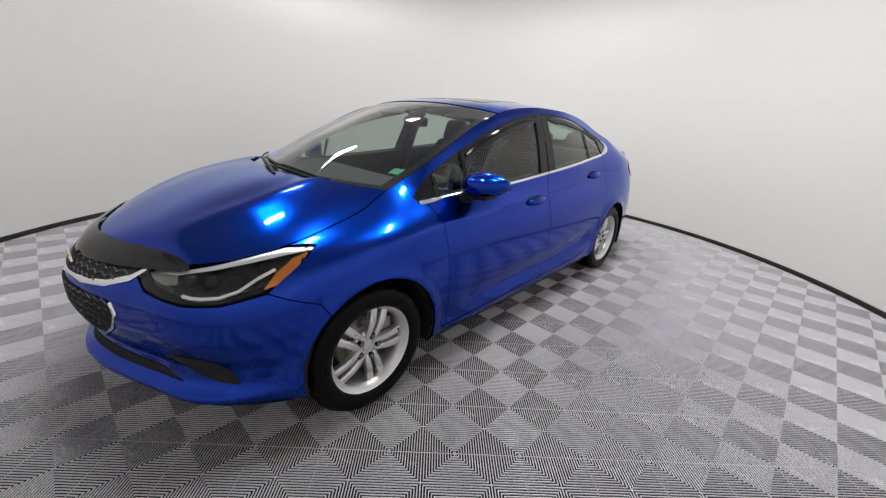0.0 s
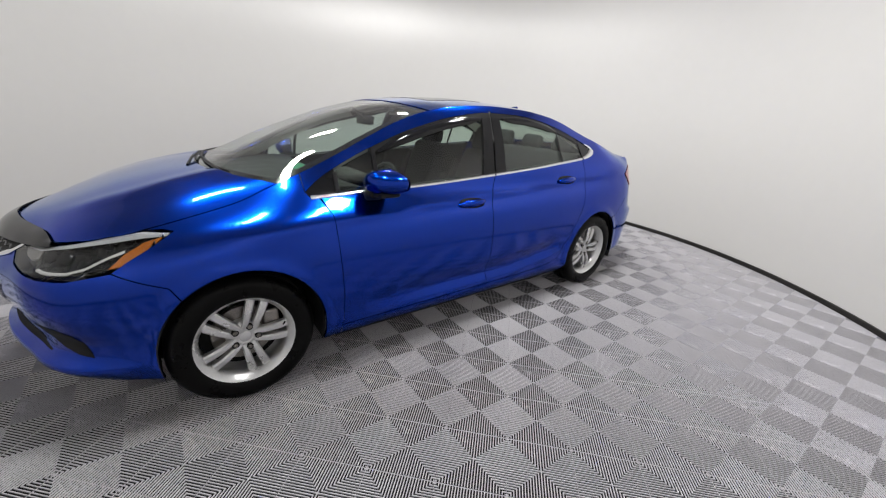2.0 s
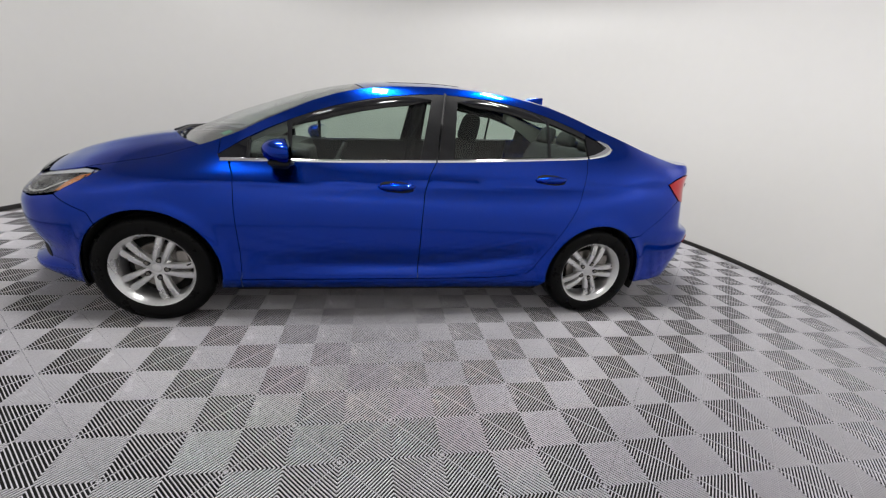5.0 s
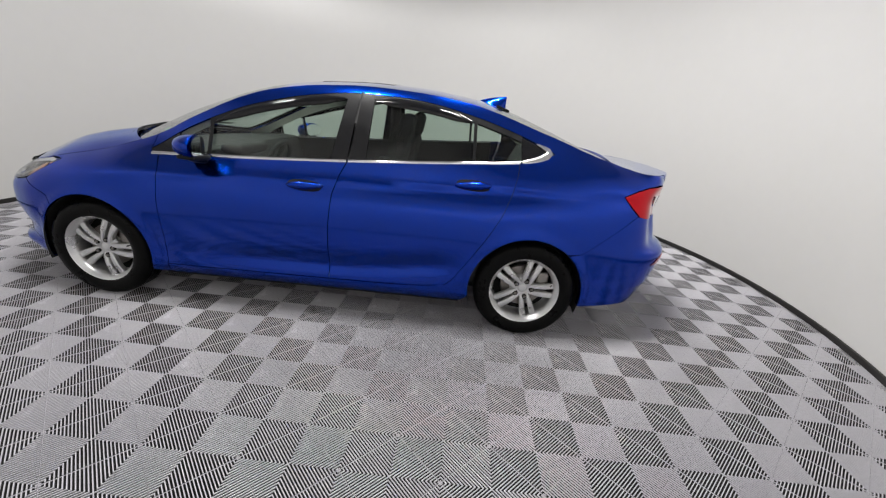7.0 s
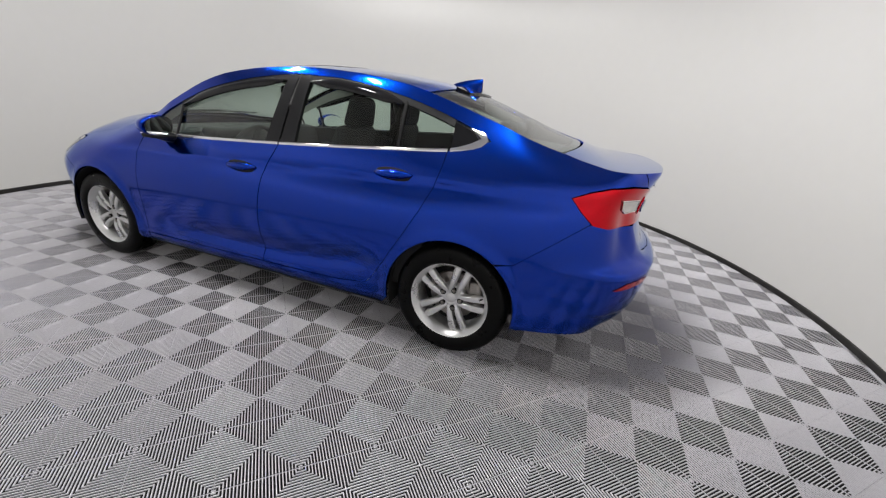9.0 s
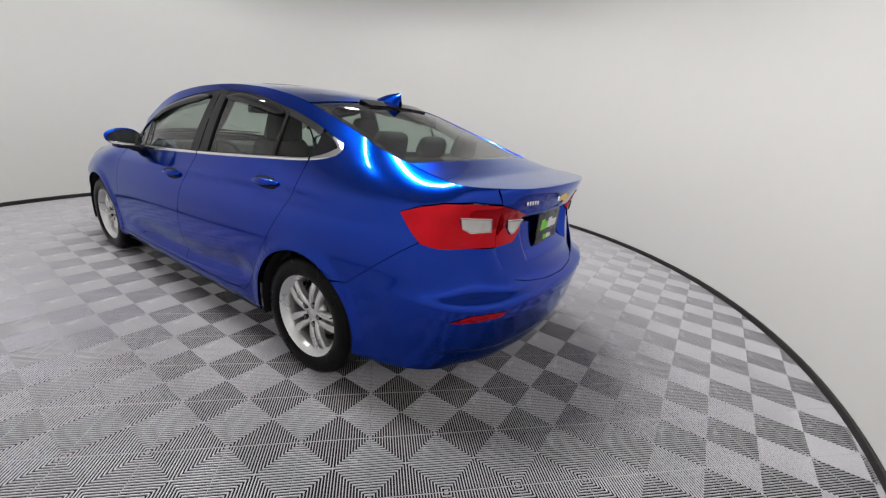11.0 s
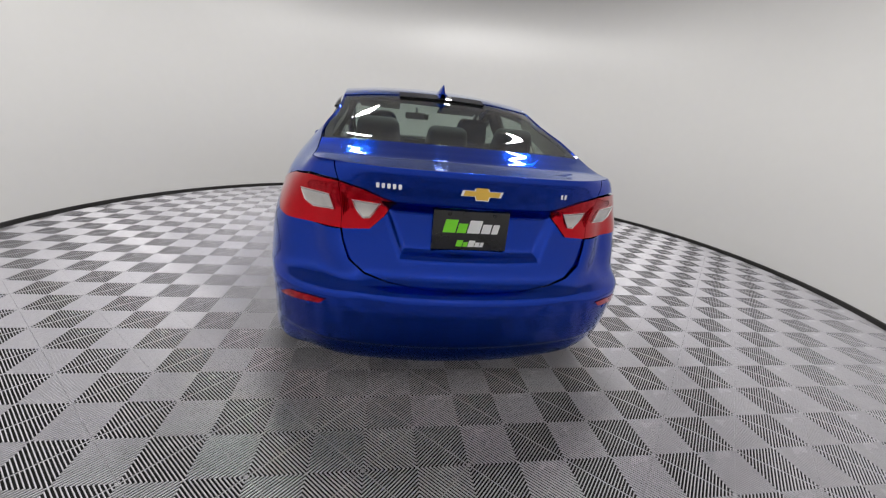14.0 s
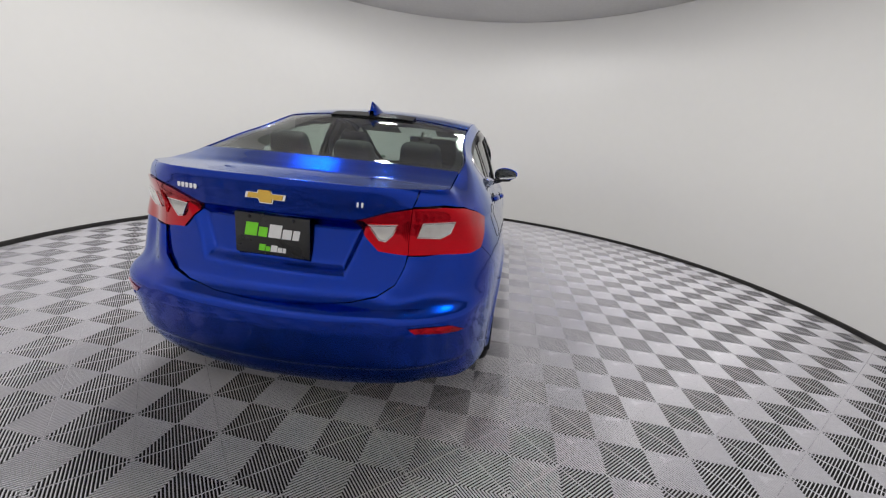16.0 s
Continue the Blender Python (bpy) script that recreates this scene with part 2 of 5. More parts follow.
# ---- ceiling lights ----
for k in range(LIGHTS):
    a = radians(LIGHT_PHASE + 360 * k / LIGHTS)
    x, y = ROOM_X + LIGHT_RING * math.cos(a), ROOM_Y + LIGHT_RING * math.sin(a)
    tilt = pose(0, 0, 0, 0, -LIGHT_TILT, math.degrees(a))
    at = Vector((x, y, ROOM_H - LIGHT_DROP))
    glow = at + tilt @ Vector((0, 0, -0.034))
    lamp("ceiling_lamp", *glow, 0.55, 0.16, 42 * (1 - 0.12 * math.sin(a) + 0.27 * math.cos(a)), math.degrees(a), LIGHT_TILT)
    fixture = thing("ceiling_light", "white LED panel light tilted outwards on a short ceiling rod", "light", 0, 0, 0, "ceiling lights")
    fixture.matrix_basis = Matrix.Translation(at) @ tilt
    part("housing", box_bm((0.62, 0.22, 0.06), r=0.012), LAMP_WHITE, fixture)
    part("yoke", box_bm((0.03, 0.24, 0.012), (0, 0, 0.036), r=0.003, seg=1), LAMP_WHITE, fixture)
    rod = Vector((0, 0, LIGHT_DROP + 0.004)) @ tilt.to_3x3()
    part("ceiling_rod", tube([(0, 0, 0.03), rod], 0.012, 10), LAMP_WHITE, fixture)


# ---- the car: a wrapped shell ----
# The shell is a plan outline (front middle, left side, rear middle), pulled in by a depth that depends on the height.
PLAN_X = [-2.262, -2.228, -2.172, -2.122, -2.045, -1.95, -1.83, -1.70, -1.35, -0.9, 0.0, 0.8, 1.35, 1.70, 1.95, 2.14, 2.27, 2.345, 2.37]
PLAN_Y = [0.0, 0.20, 0.355, 0.47, 0.64, 0.747, 0.813, 0.858, 0.896, 0.901, 0.904, 0.904, 0.896, 0.869, 0.823, 0.745, 0.588, 0.315, 0.0]


def plan_table():
    pts = [Vector((x, y, 0)) for x, y in zip(PLAN_X, PLAN_Y)]
    ext = [Vector((pts[1].x, -pts[1].y, 0))] + pts + [Vector((pts[-2].x, -pts[-2].y, 0))]
    out = []
    for i in range(1, len(ext) - 2):
        p0, p1, p2, p3 = ext[i - 1:i + 3]
        t0, t1 = 0.0, (p1 - p0).length ** 0.5
        t2 = t1 + (p2 - p1).length ** 0.5
        t3 = t2 + (p3 - p2).length ** 0.5
        for k in range(24):
            t = t1 + (t2 - t1) * k / 24
            a1 = p0 * ((t1 - t) / (t1 - t0)) + p1 * ((t - t0) / (t1 - t0))
            a2 = p1 * ((t2 - t) / (t2 - t1)) + p2 * ((t - t1) / (t2 - t1))
            a3 = p2 * ((t3 - t) / (t3 - t2)) + p3 * ((t - t2) / (t3 - t2))
            b1 = a1 * ((t2 - t) / (t2 - t0)) + a2 * ((t - t0) / (t2 - t0))
            b2 = a2 * ((t3 - t) / (t3 - t1)) + a3 * ((t - t1) / (t3 - t1))
            out.append(b1 * ((t2 - t) / (t2 - t1)) + b2 * ((t - t1) / (t2 - t1)))
    out.append(pts[-1])
    a = np.array([(p.x, p.y) for p in out])
    s = np.r_[0, np.cumsum(np.hypot(*np.diff(a, axis=0).T))]
    grid = np.linspace(0, s[-1], 1200)
    x, y = np.interp(grid, s, a[:, 0]), np.interp(grid, s, a[:, 1])
    kern = np.ones(41) / 41
    dx, dy = np.gradient(x), np.gradient(y)
    pad = lambda v, sg: np.convolve(np.r_[sg * v[20:0:-1], v, sg * v[-2:-22:-1]], kern, "valid")
    dx, dy = pad(dx, -1), pad(dy, 1)
    ln = np.hypot(dx, dy)
    return grid, x, y, -dy / ln, dx / ln


PLAN_S, TX, TY, TNX, TNY = plan_table()
LENGTH = PLAN_S[-1]
MID = int(np.argmax(TY))


def s_of_x(x):
    return float(np.interp(x, TX, PLAN_S))


def s_front(y):
    return float(np.interp(y, TY[:MID], PLAN_S[:MID]))


def s_rear(y):
    return float(np.interp(-y, -TY[MID:], PLAN_S[MID:]))


SIDE = pchip([(0.16, 0.09), (0.21, 0.045), (0.27, 0.016), (0.36, 0.012), (0.48, 0.004), (0.60, 0.0), (0.68, 0.005), (0.76, 0.02), (0.84, 0.05), (0.93, 0.098),
              (1.0, 0.122), (1.1, 0.158), (1.2, 0.197), (1.3, 0.242), (1.38, 0.287), (1.43, 0.33), (1.48, 0.39)])
FRONT = pchip([(0.20, 0.12), (0.25, 0.05), (0.28, 0.012), (0.30, 0.0), (0.322, 0.004), (0.336, 0.03), (0.36, 0.05), (0.41, 0.052), (0.47, 0.026), (0.57, 0.0), (0.65, 0.004), (0.70, 0.025), (0.725, 0.044), (0.75, 0.07), (0.79, 0.125), (0.83, 0.18), (0.87, 0.25)])
REAR = pchip([(0.22, 0.17), (0.28, 0.085), (0.34, 0.05), (0.42, 0.028), (0.50, 0.011), (0.545, 0.002), (0.583, 0.0), (0.601, 0.006), (0.615, 0.028), (0.633, 0.062), (0.665, 0.088), (0.74, 0.11), (0.80, 0.123), (0.88, 0.13),
              (0.95, 0.115), (1.01, 0.09), (1.06, 0.075), (1.09, 0.085)])
TOP_SIDE = pchip([(-2.29, 0.79), (-2.23, 0.782), (-2.13, 0.79), (-1.97, 0.808), (-1.8, 0.835), (-1.65, 0.862), (-1.5, 0.892), (-1.3, 0.936), (-1.17, 0.98), (-1.08, 1.012),
                  (-0.95, 1.066), (-0.77, 1.158), (-0.62, 1.232), (-0.46, 1.304), (-0.27, 1.364), (0.0, 1.408), (0.3, 1.425), (0.6, 1.415), (0.9, 1.38), (1.08, 1.34), (1.3, 1.275),
                  (1.5, 1.215), (1.68, 1.158), (1.8, 1.128), (1.95, 1.092), (2.1, 1.07), (2.3, 1.066)])
DLO_TOP = pchip([(-1.03, 0.945), (-0.86, 1.058), (-0.63, 1.172), (-0.36, 1.275), (-0.01, 1.355), (0.26, 1.383), (0.5, 1.38), (0.7, 1.36), (0.94, 1.312), (1.08, 1.275),
                 (1.33, 1.193), (1.43, 1.15)])
BELT = pchip([(-1.03, 0.935), (-0.75, 0.948), (0.19, 1.0), (0.9, 1.05), (1.22, 1.076), (1.34, 1.098), (1.43, 1.135)])
CREASE = pchip([(-1.7, 0.79), (-0.9, 0.825), (0.0, 0.872), (1.0, 0.918), (1.6, 0.945), (1.9, 0.95)])
SCALLOP = pchip([(-0.9, 0.36), (0.2, 0.37), (0.9, 0.44)])


def depth(s, z):
    """How far the shell lies inside the plan outline."""
    nx = float(np.interp(s, PLAN_S, TNX))
    x = float(np.interp(s, PLAN_S, TX))
    wf, wr = smooth(0.12, 0.8, -nx), smooth(0.12, 0.8, nx)
    d = SIDE(z)
    upper = smooth(0.82, 1.02, z)
    d += upper * 0.075 * smooth(-0.25, -1.0, x) + smooth(0.80, 1.36, z) * 0.085 * smooth(0.55, 1.5, x)
    d *= 1 - 0.46 * smooth(0.95, 1.75, x) * (1 - smooth(0.86, 1.30, z))
    if x < -0.75:
        over = max(0.0, 1 - (TOP_SIDE(x) - z) / 0.2)
        d += smooth(-0.75, -1.2, x) * 0.10 * over * over
        d -= smooth(-0.85, -1.3, x) * 0.55 * max(SIDE(z) - 0.01, 0.0)
    mid = smooth(-1.6, -0.9, x) * (1 - smooth(1.7, 2.0, x))
    c = CREASE(x)
    u = max(c - z, 0.0)
    d += mid * (0.55 + 0.45 * smooth(-0.2, 0.7, x)) * 0.021 * (1 - math.exp(-u / 0.022)) * math.exp(-u / 0.11)
    d += smooth(-0.9, -0.2, x) * (1 - smooth(0.75, 1.0, x)) * 0.029 * math.exp(-((z - SCALLOP(x)) / (0.075 if z > SCALLOP(x) else 0.04)) ** 2)
    # lips over the wheels
    for cx, cz, r in ((-1.335, 0.328, 0.355), (1.345, 0.318, 0.355)):
        g = math.hypot(x - cx, z - cz) - r
        d -= 0.012 * math.exp(-(max(g, 0) / 0.035) ** 2) * (1 - max(wf, wr))
    f, r = FRONT(z), REAR(z)
    d = d * (1 - wf - wr) + f * wf + r * wr
    if x > 1.5:
        y = float(np.interp(s, PLAN_S, TY))
        over = max(0.0, 1 - (TOP_SIDE(x) - z) / 0.13)
        d += 0.05 * smooth(1.5, 1.95, x) * smooth(0.38, 0.66, y) * over * over
        # the valance below the bumper
        d += 0.008 * smooth(1.95, 2.2, x) * (1 - smooth(0.36, 0.384, z))
    return d


def shell(s, z, side=-1, off=0.0, extra=None):
    x, y = float(np.interp(s, PLAN_S, TX)), float(np.interp(s, PLAN_S, TY))
    nx, ny = float(np.interp(s, PLAN_S, TNX)), float(np.interp(s, PLAN_S, TNY))
    d = depth(s, z) - off
    p = Vector((x - nx * d, side * (y - ny * d), z))
    if extra:
        p = extra(p)
    return p


def shell_normal(s, z, side=-1, extra=None):
    e = 0.006
    a = shell(min(s + e, LENGTH), z, side, 0, extra) - shell(max(s - e, 0), z, side, 0, extra)
    b = shell(s, z + e, side, 0, extra) - shell(s, z - e, side, 0, extra)
    if s < 0.012 or s > LENGTH - 0.012:
        a = Vector((0, -1 if s < 0.02 else 1, 0)) * (1 if side < 0 else -1)
    n = a.cross(b) if side < 0 else b.cross(a)
    if n.length < 1e-9:
        return Vector((0, side, 0))
    n.normalize()
    return n


def clip_rect(poly, x0, y0, x1, y1):
    for axis, lim, sg in ((0, x0, 1), (0, x1, -1), (1, y0, 1), (1, y1, -1)):
        out = []
        n = len(poly)
        for i in range(n):
            p, q = poly[i], poly[(i + 1) % n]
            fp, fq = sg * (p[axis] - lim), sg * (q[axis] - lim)
            if fp >= 0:
                out.append(p)
            if (fp > 0 and fq < 0) or (fp < 0 and fq > 0):
                t = fp / (fp - fq)
                r = [p[0] + t * (q[0] - p[0]), p[1] + t * (q[1] - p[1])]
                r[axis] = lim
                out.append(tuple(r))
        poly = out
        if len(poly) < 3:
            return []
    return poly


def area(poly):
    return 0.5 * sum(p[0] * q[1] - q[0] * p[1] for p, q in zip(poly, poly[1:] + poly[:1]))


def shrink(poly, gap):
    """Pull a closed outline in by gap."""
    if area(poly) < 0:
        poly = poly[::-1]
    out = []
    n = len(poly)
    for i in range(n):
        p, c, q = Vector(poly[i - 1]), Vector(poly[i]), Vector(poly[(i + 1) % n])
        a, b = (c - p), (q - c)
        if a.length < 1e-7 or b.length < 1e-7:
            out.append(tuple(c))
            continue
        a.normalize(), b.normalize()
        na, nb = Vector((-a.y, a.x)), Vector((-b.y, b.x))
        m = na + nb
        if m.length < 0.3:
            m = na
        m = m / max(m.length_squared / 2, 0.35)
        out.append(tuple(c + m * gap))
    return out


class Sheet:
    """Collects pieces of curved skin with exact normals, then becomes one mesh."""

    def __init__(self):
        self.v, self.n, self.f, self.key = [], [], [], {}

    def vert(self, p, n):
        k = (round(p.x, 5), round(p.y, 5), round(p.z, 5))
        if k not in self.key:
            self.key[k] = len(self.v)
            self.v.append(p)
            self.n.append(n)
        return self.key[k]

    def face(self, ids):
        out = []
        for i in ids:
            if i not in out:
                out.append(i)
        if len(out) > 2:
            self.f.append(out)

    def flange(self, deep):
        """Fold the open edges inwards."""
        count = {}
        for f in self.f:
            for a, b in zip(f, f[1:] + f[:1]):
                count[(a, b)] = count.get((a, b), 0) + 1
        edges = [(a, b) for (a, b) in count if (b, a) not in count]
        dup = {}
        for a, b in edges:
            for k in (a, b):
                if k not in dup:
                    dup[k] = (len(self.v), len(self.v) + 1)
                    self.v += [self.v[k].copy(), self.v[k] - self.n[k] * deep]
                    self.n += [None, None]
            self.f.append([dup[b][0], dup[a][0], dup[a][1], dup[b][1]])

    def mesh(self, name, mat, parent, label="", deep=0.014):
        if deep:
            self.flange(deep)
        me = bpy.data.meshes.new(name)
        me.from_pydata([tuple(p) for p in self.v], [], self.f)
        me.materials.append(mat)
        me.polygons.foreach_set("use_smooth", [True] * len(me.polygons))
        me.validate()
        if len(me.vertices) == len(self.n):
            me.normals_split_custom_set_from_vertices([tuple(n) if n is not None else (0, 0, 0) for n in self.n])
        ob = new(name, me)
        ob.parent = parent
        if label:
            tagged(ob, label)
        return ob


def add_panel(sheet, poly, side, gap=0.0025, off=0.0, ds=0.03, dz=0.025, extra=None):
    """A piece of the shell inside an outline of (s, z)."""
    poly = shrink(poly, gap) if gap else (poly if area(poly) > 0 else poly[::-1])
    poly = clip_rect(poly, 0.0, -1.0, LENGTH, 3.0)
    s0, s1 = min(p[0] for p in poly), max(p[0] for p in poly)
    z0, z1 = min(p[1] for p in poly), max(p[1] for p in poly)
    for i in range(int(math.floor(s0 / ds)), int(math.ceil(s1 / ds))):
        col = clip_rect(poly, i * ds, z0 - 1, (i + 1) * ds, z1 + 1)
        if not col:
            continue
        for j in range(int(math.floor(z0 / dz)), int(math.ceil(z1 / dz))):
            c = clip_rect(col, i * ds, j * dz, (i + 1) * ds, (j + 1) * dz)
            if len(c) < 3 or abs(area(c)) < 2e-8:
                continue
            ids = []
            for s, z in c:
                s = min(max(s, 0.0), LENGTH)
                ids.append(sheet.vert(shell(s, z, side, off, extra), shell_normal(s, z, side, extra)))
            sheet.face(ids if side < 0 else ids[::-1])


def add_strip(sheet, low, high, x0, x1, nx, nz, side, off=0.0):
    """An even grid of the shell between two height curves over x."""
    g = []
    for i in range(nx + 1):
        x = x0 + (x1 - x0) * i / nx
        s, a, b = s_of_x(x), low(x), high(x)
        g.append([(s, a + (b - a) * j / nz) for j in range(nz + 1)])
    ids = [[sheet.vert(shell(s, z, side, off), shell_normal(s, z, side)) for s, z in col] for col in g]
    for i in range(nx):
        for j in range(nz):
            f = [ids[i][j], ids[i + 1][j], ids[i + 1][j + 1], ids[i][j + 1]]
            sheet.face(f if side < 0 else f[::-1])


def xz(*pts):
    return [(s_of_x(x), z) for x, z in pts]


def along(curve, x0, x1, n=16, dz=0.0):
    return [(s_of_x(x), curve(x) + dz) for x in (x0 + (x1 - x0) * k / n for k in range(n + 1))]


def arc(cx, cz, r, a0, a1, n=20):
    return [(s_of_x(cx + r * math.cos(radians(a))), cz + r * math.sin(radians(a))) for a in (a0 + (a1 - a0) * k / n for k in range(n + 1))]


def panel(name, poly, mat, parent, side, label="", gap=0.0025, off=0.0, ds=0.03, dz=0.025, deep=0.014, extra=None):
    sh = Sheet()
    add_panel(sh, poly, side, gap, off, ds, dz, extra)
    return sh.mesh(name, mat, parent, label, deep)


def ribbon(name, line, width, mat, parent, side, rise=0.003, off=0.0, label="", extra=None):
    """A low rounded strip on the shell along (s, z) points; width may be a list."""
    bm = bmesh.new()
    rows = []
    n = len(line)
    for i, (s, z) in enumerate(line):
        p, q = line[max(i - 1, 0)], line[min(i + 1, n - 1)]
        t = Vector((q[0] - p[0], q[1] - p[1])).normalized()
        nrm = Vector((-t.y, t.x))
        w = width[i] if isinstance(width, list) else width
        row = []
        for k, h in ((-0.5, -0.002), (-0.42, rise * 0.6), (-0.15, rise), (0.15, rise), (0.42, rise * 0.6), (0.5, -0.002)):
            row.append(bm.verts.new(shell(s + nrm.x * w * k, z + nrm.y * w * k, side, off + h, extra)))
        rows.append(row)
    for a, b in zip(rows, rows[1:]):
        for k in range(5):
            bm.faces.new((a[k], a[k + 1], b[k + 1], b[k]))
    bmesh.ops.recalc_face_normals(bm, faces=bm.faces)
    c = sum((v.co for v in bm.verts), Vector()) / len(bm.verts)
    f = max(bm.faces, key=lambda f: f.calc_area())
    if f.normal.y * side < 0 and abs(f.normal.y) > 0.2:
        bmesh.ops.reverse_faces(bm, faces=bm.faces)
    return part(name, bm, mat, parent, label)


def surface(name, fn, na, nb, mat, parent, label="", thick=0.012, flip=False):
    """A grid skin fn(a, b) for a, b from 0 to 1, folded in at its edges."""
    bm = bmesh.new()
    g = [[bm.verts.new(fn(i / na, j / nb)) for j in range(nb + 1)] for i in range(na + 1)]
    for i in range(na):
        for j in range(nb):
            q = (g[i][j], g[i + 1][j], g[i + 1][j + 1], g[i][j + 1])
            try:
                bm.faces.new(q[::-1] if flip else q)
            except ValueError:
                pass
    bmesh.ops.remove_doubles(bm, verts=bm.verts, dist=1e-5)
    bm.normal_update()
    if thick:
        edges = [e for e in bm.edges if e.is_boundary]
        nrm = {v: v.normal.copy() for e in edges for v in e.verts}
        low = {v: bm.verts.new(v.co - n * thick) for v, n in nrm.items()}
        for e in edges:
            l = e.link_loops[0]
            a, b = l.vert, l.link_loop_next.vert
            bm.faces.new((b, a, low[a], low[b]))
    return part(name, bm, mat, parent, label)


CAR = thing("car", "blue metallic four-door sedan with silver alloy wheels", "car", 0, 0.0, 0)

# panel outlines on the left side, in (s, z)
SILL_TOP = pchip([(-0.95, 0.275), (0.0, 0.285), (0.6, 0.295), (0.9, 0.325)])
DOOR_FRONT = [(-0.94, 0.945), (-0.905, 0.86), (-0.90, 0.7), (-0.885, 0.45), (-0.89, 0.30), (-0.90, 0.277)]
DOOR_MID = [(0.215, 1.0), (0.175, 0.92), (0.145, 0.82), (0.133, 0.65), (0.13, 0.45), (0.13, 0.288)]
DOOR_REAR = [(1.235, 1.078), (1.225, 1.0), (1.20, 0.90), (1.15, 0.78), (1.08, 0.655), (0.985, 0.50), (0.90, 0.365), (0.86, 0.325), (0.80, 0.303)]
TAIL_TIP = 1.875


def head_lamp_outline():
    top = [(s_front(0.43), 0.770), (s_front(0.50), 0.776), (s_front(0.60), 0.782), (s_of_x(-1.97), 0.804), (s_of_x(-1.82), 0.829), (s_of_x(-1.68), 0.851), (s_of_x(-1.563), 0.853)]
    low = [(s_of_x(-1.63), 0.808), (s_of_x(-1.72), 0.757), (s_of_x(-1.80), 0.722), (s_of_x(-1.92), 0.700), (s_front(0.68), 0.698), (s_front(0.59), 0.706), (s_front(0.51), 0.716), (s_front(0.46), 0.742)]
    return top + low


def tail_outline():
    top = [(s_of_x(TAIL_TIP), 0.945), (s_of_x(1.96), 0.975), (s_of_x(2.06), 0.996), (s_rear(0.70), 1.004), (s_rear(0.56), 0.996), (s_rear(0.46), 0.975), (s_rear(0.33), 0.93)]
    low = [(s_rear(0.375), 0.878), (s_rear(0.43), 0.825), (s_rear(0.54), 0.815), (s_rear(0.68), 0.815), (s_of_x(2.06), 0.820), (s_of_x(1.985), 0.835), (s_of_x(1.925), 0.89)]
    return top + low


def recess(p):
    """The sunk field round the number plate in the boot lid."""
    y, z = abs(p.y), p.z
    half = 0.285 + 0.075 * (z - 0.70) / 0.2
    e = max(y - half, 0.715 - z, z - 0.935)
    k = 1 - smooth(-0.046, 0.006, e)
    return Vector((p.x - 0.036 * k, p.y, p.z))


LID_EDGE = [(0.0, 0.619), (0.2, 0.624), (0.34, 0.637), (0.437, 0.660), (0.512, 0.705), (0.55, 0.775), (0.56, 0.812)]


def raised_lip(p):
    """The bumper stands proud along the lower edge of the boot lid."""
    q = Vector((abs(p.y), p.z))
    near = 9.0
    for a, b in zip(LID_EDGE, LID_EDGE[1:]):
        a, b = Vector(a), Vector(b)
        t = min(max((q - a).dot(b - a) / (b - a).length_squared, 0), 1)
        near = min(near, (q - a.lerp(b, t)).length)
    k = 0.017 * smooth(0.22, 0.47, q.x) * (1 - smooth(0.004, 0.085, near)) * smooth(2.0, 2.12, p.x)
    return Vector((p.x + k, p.y, p.z))


START, END = -0.02, LENGTH + 0.02


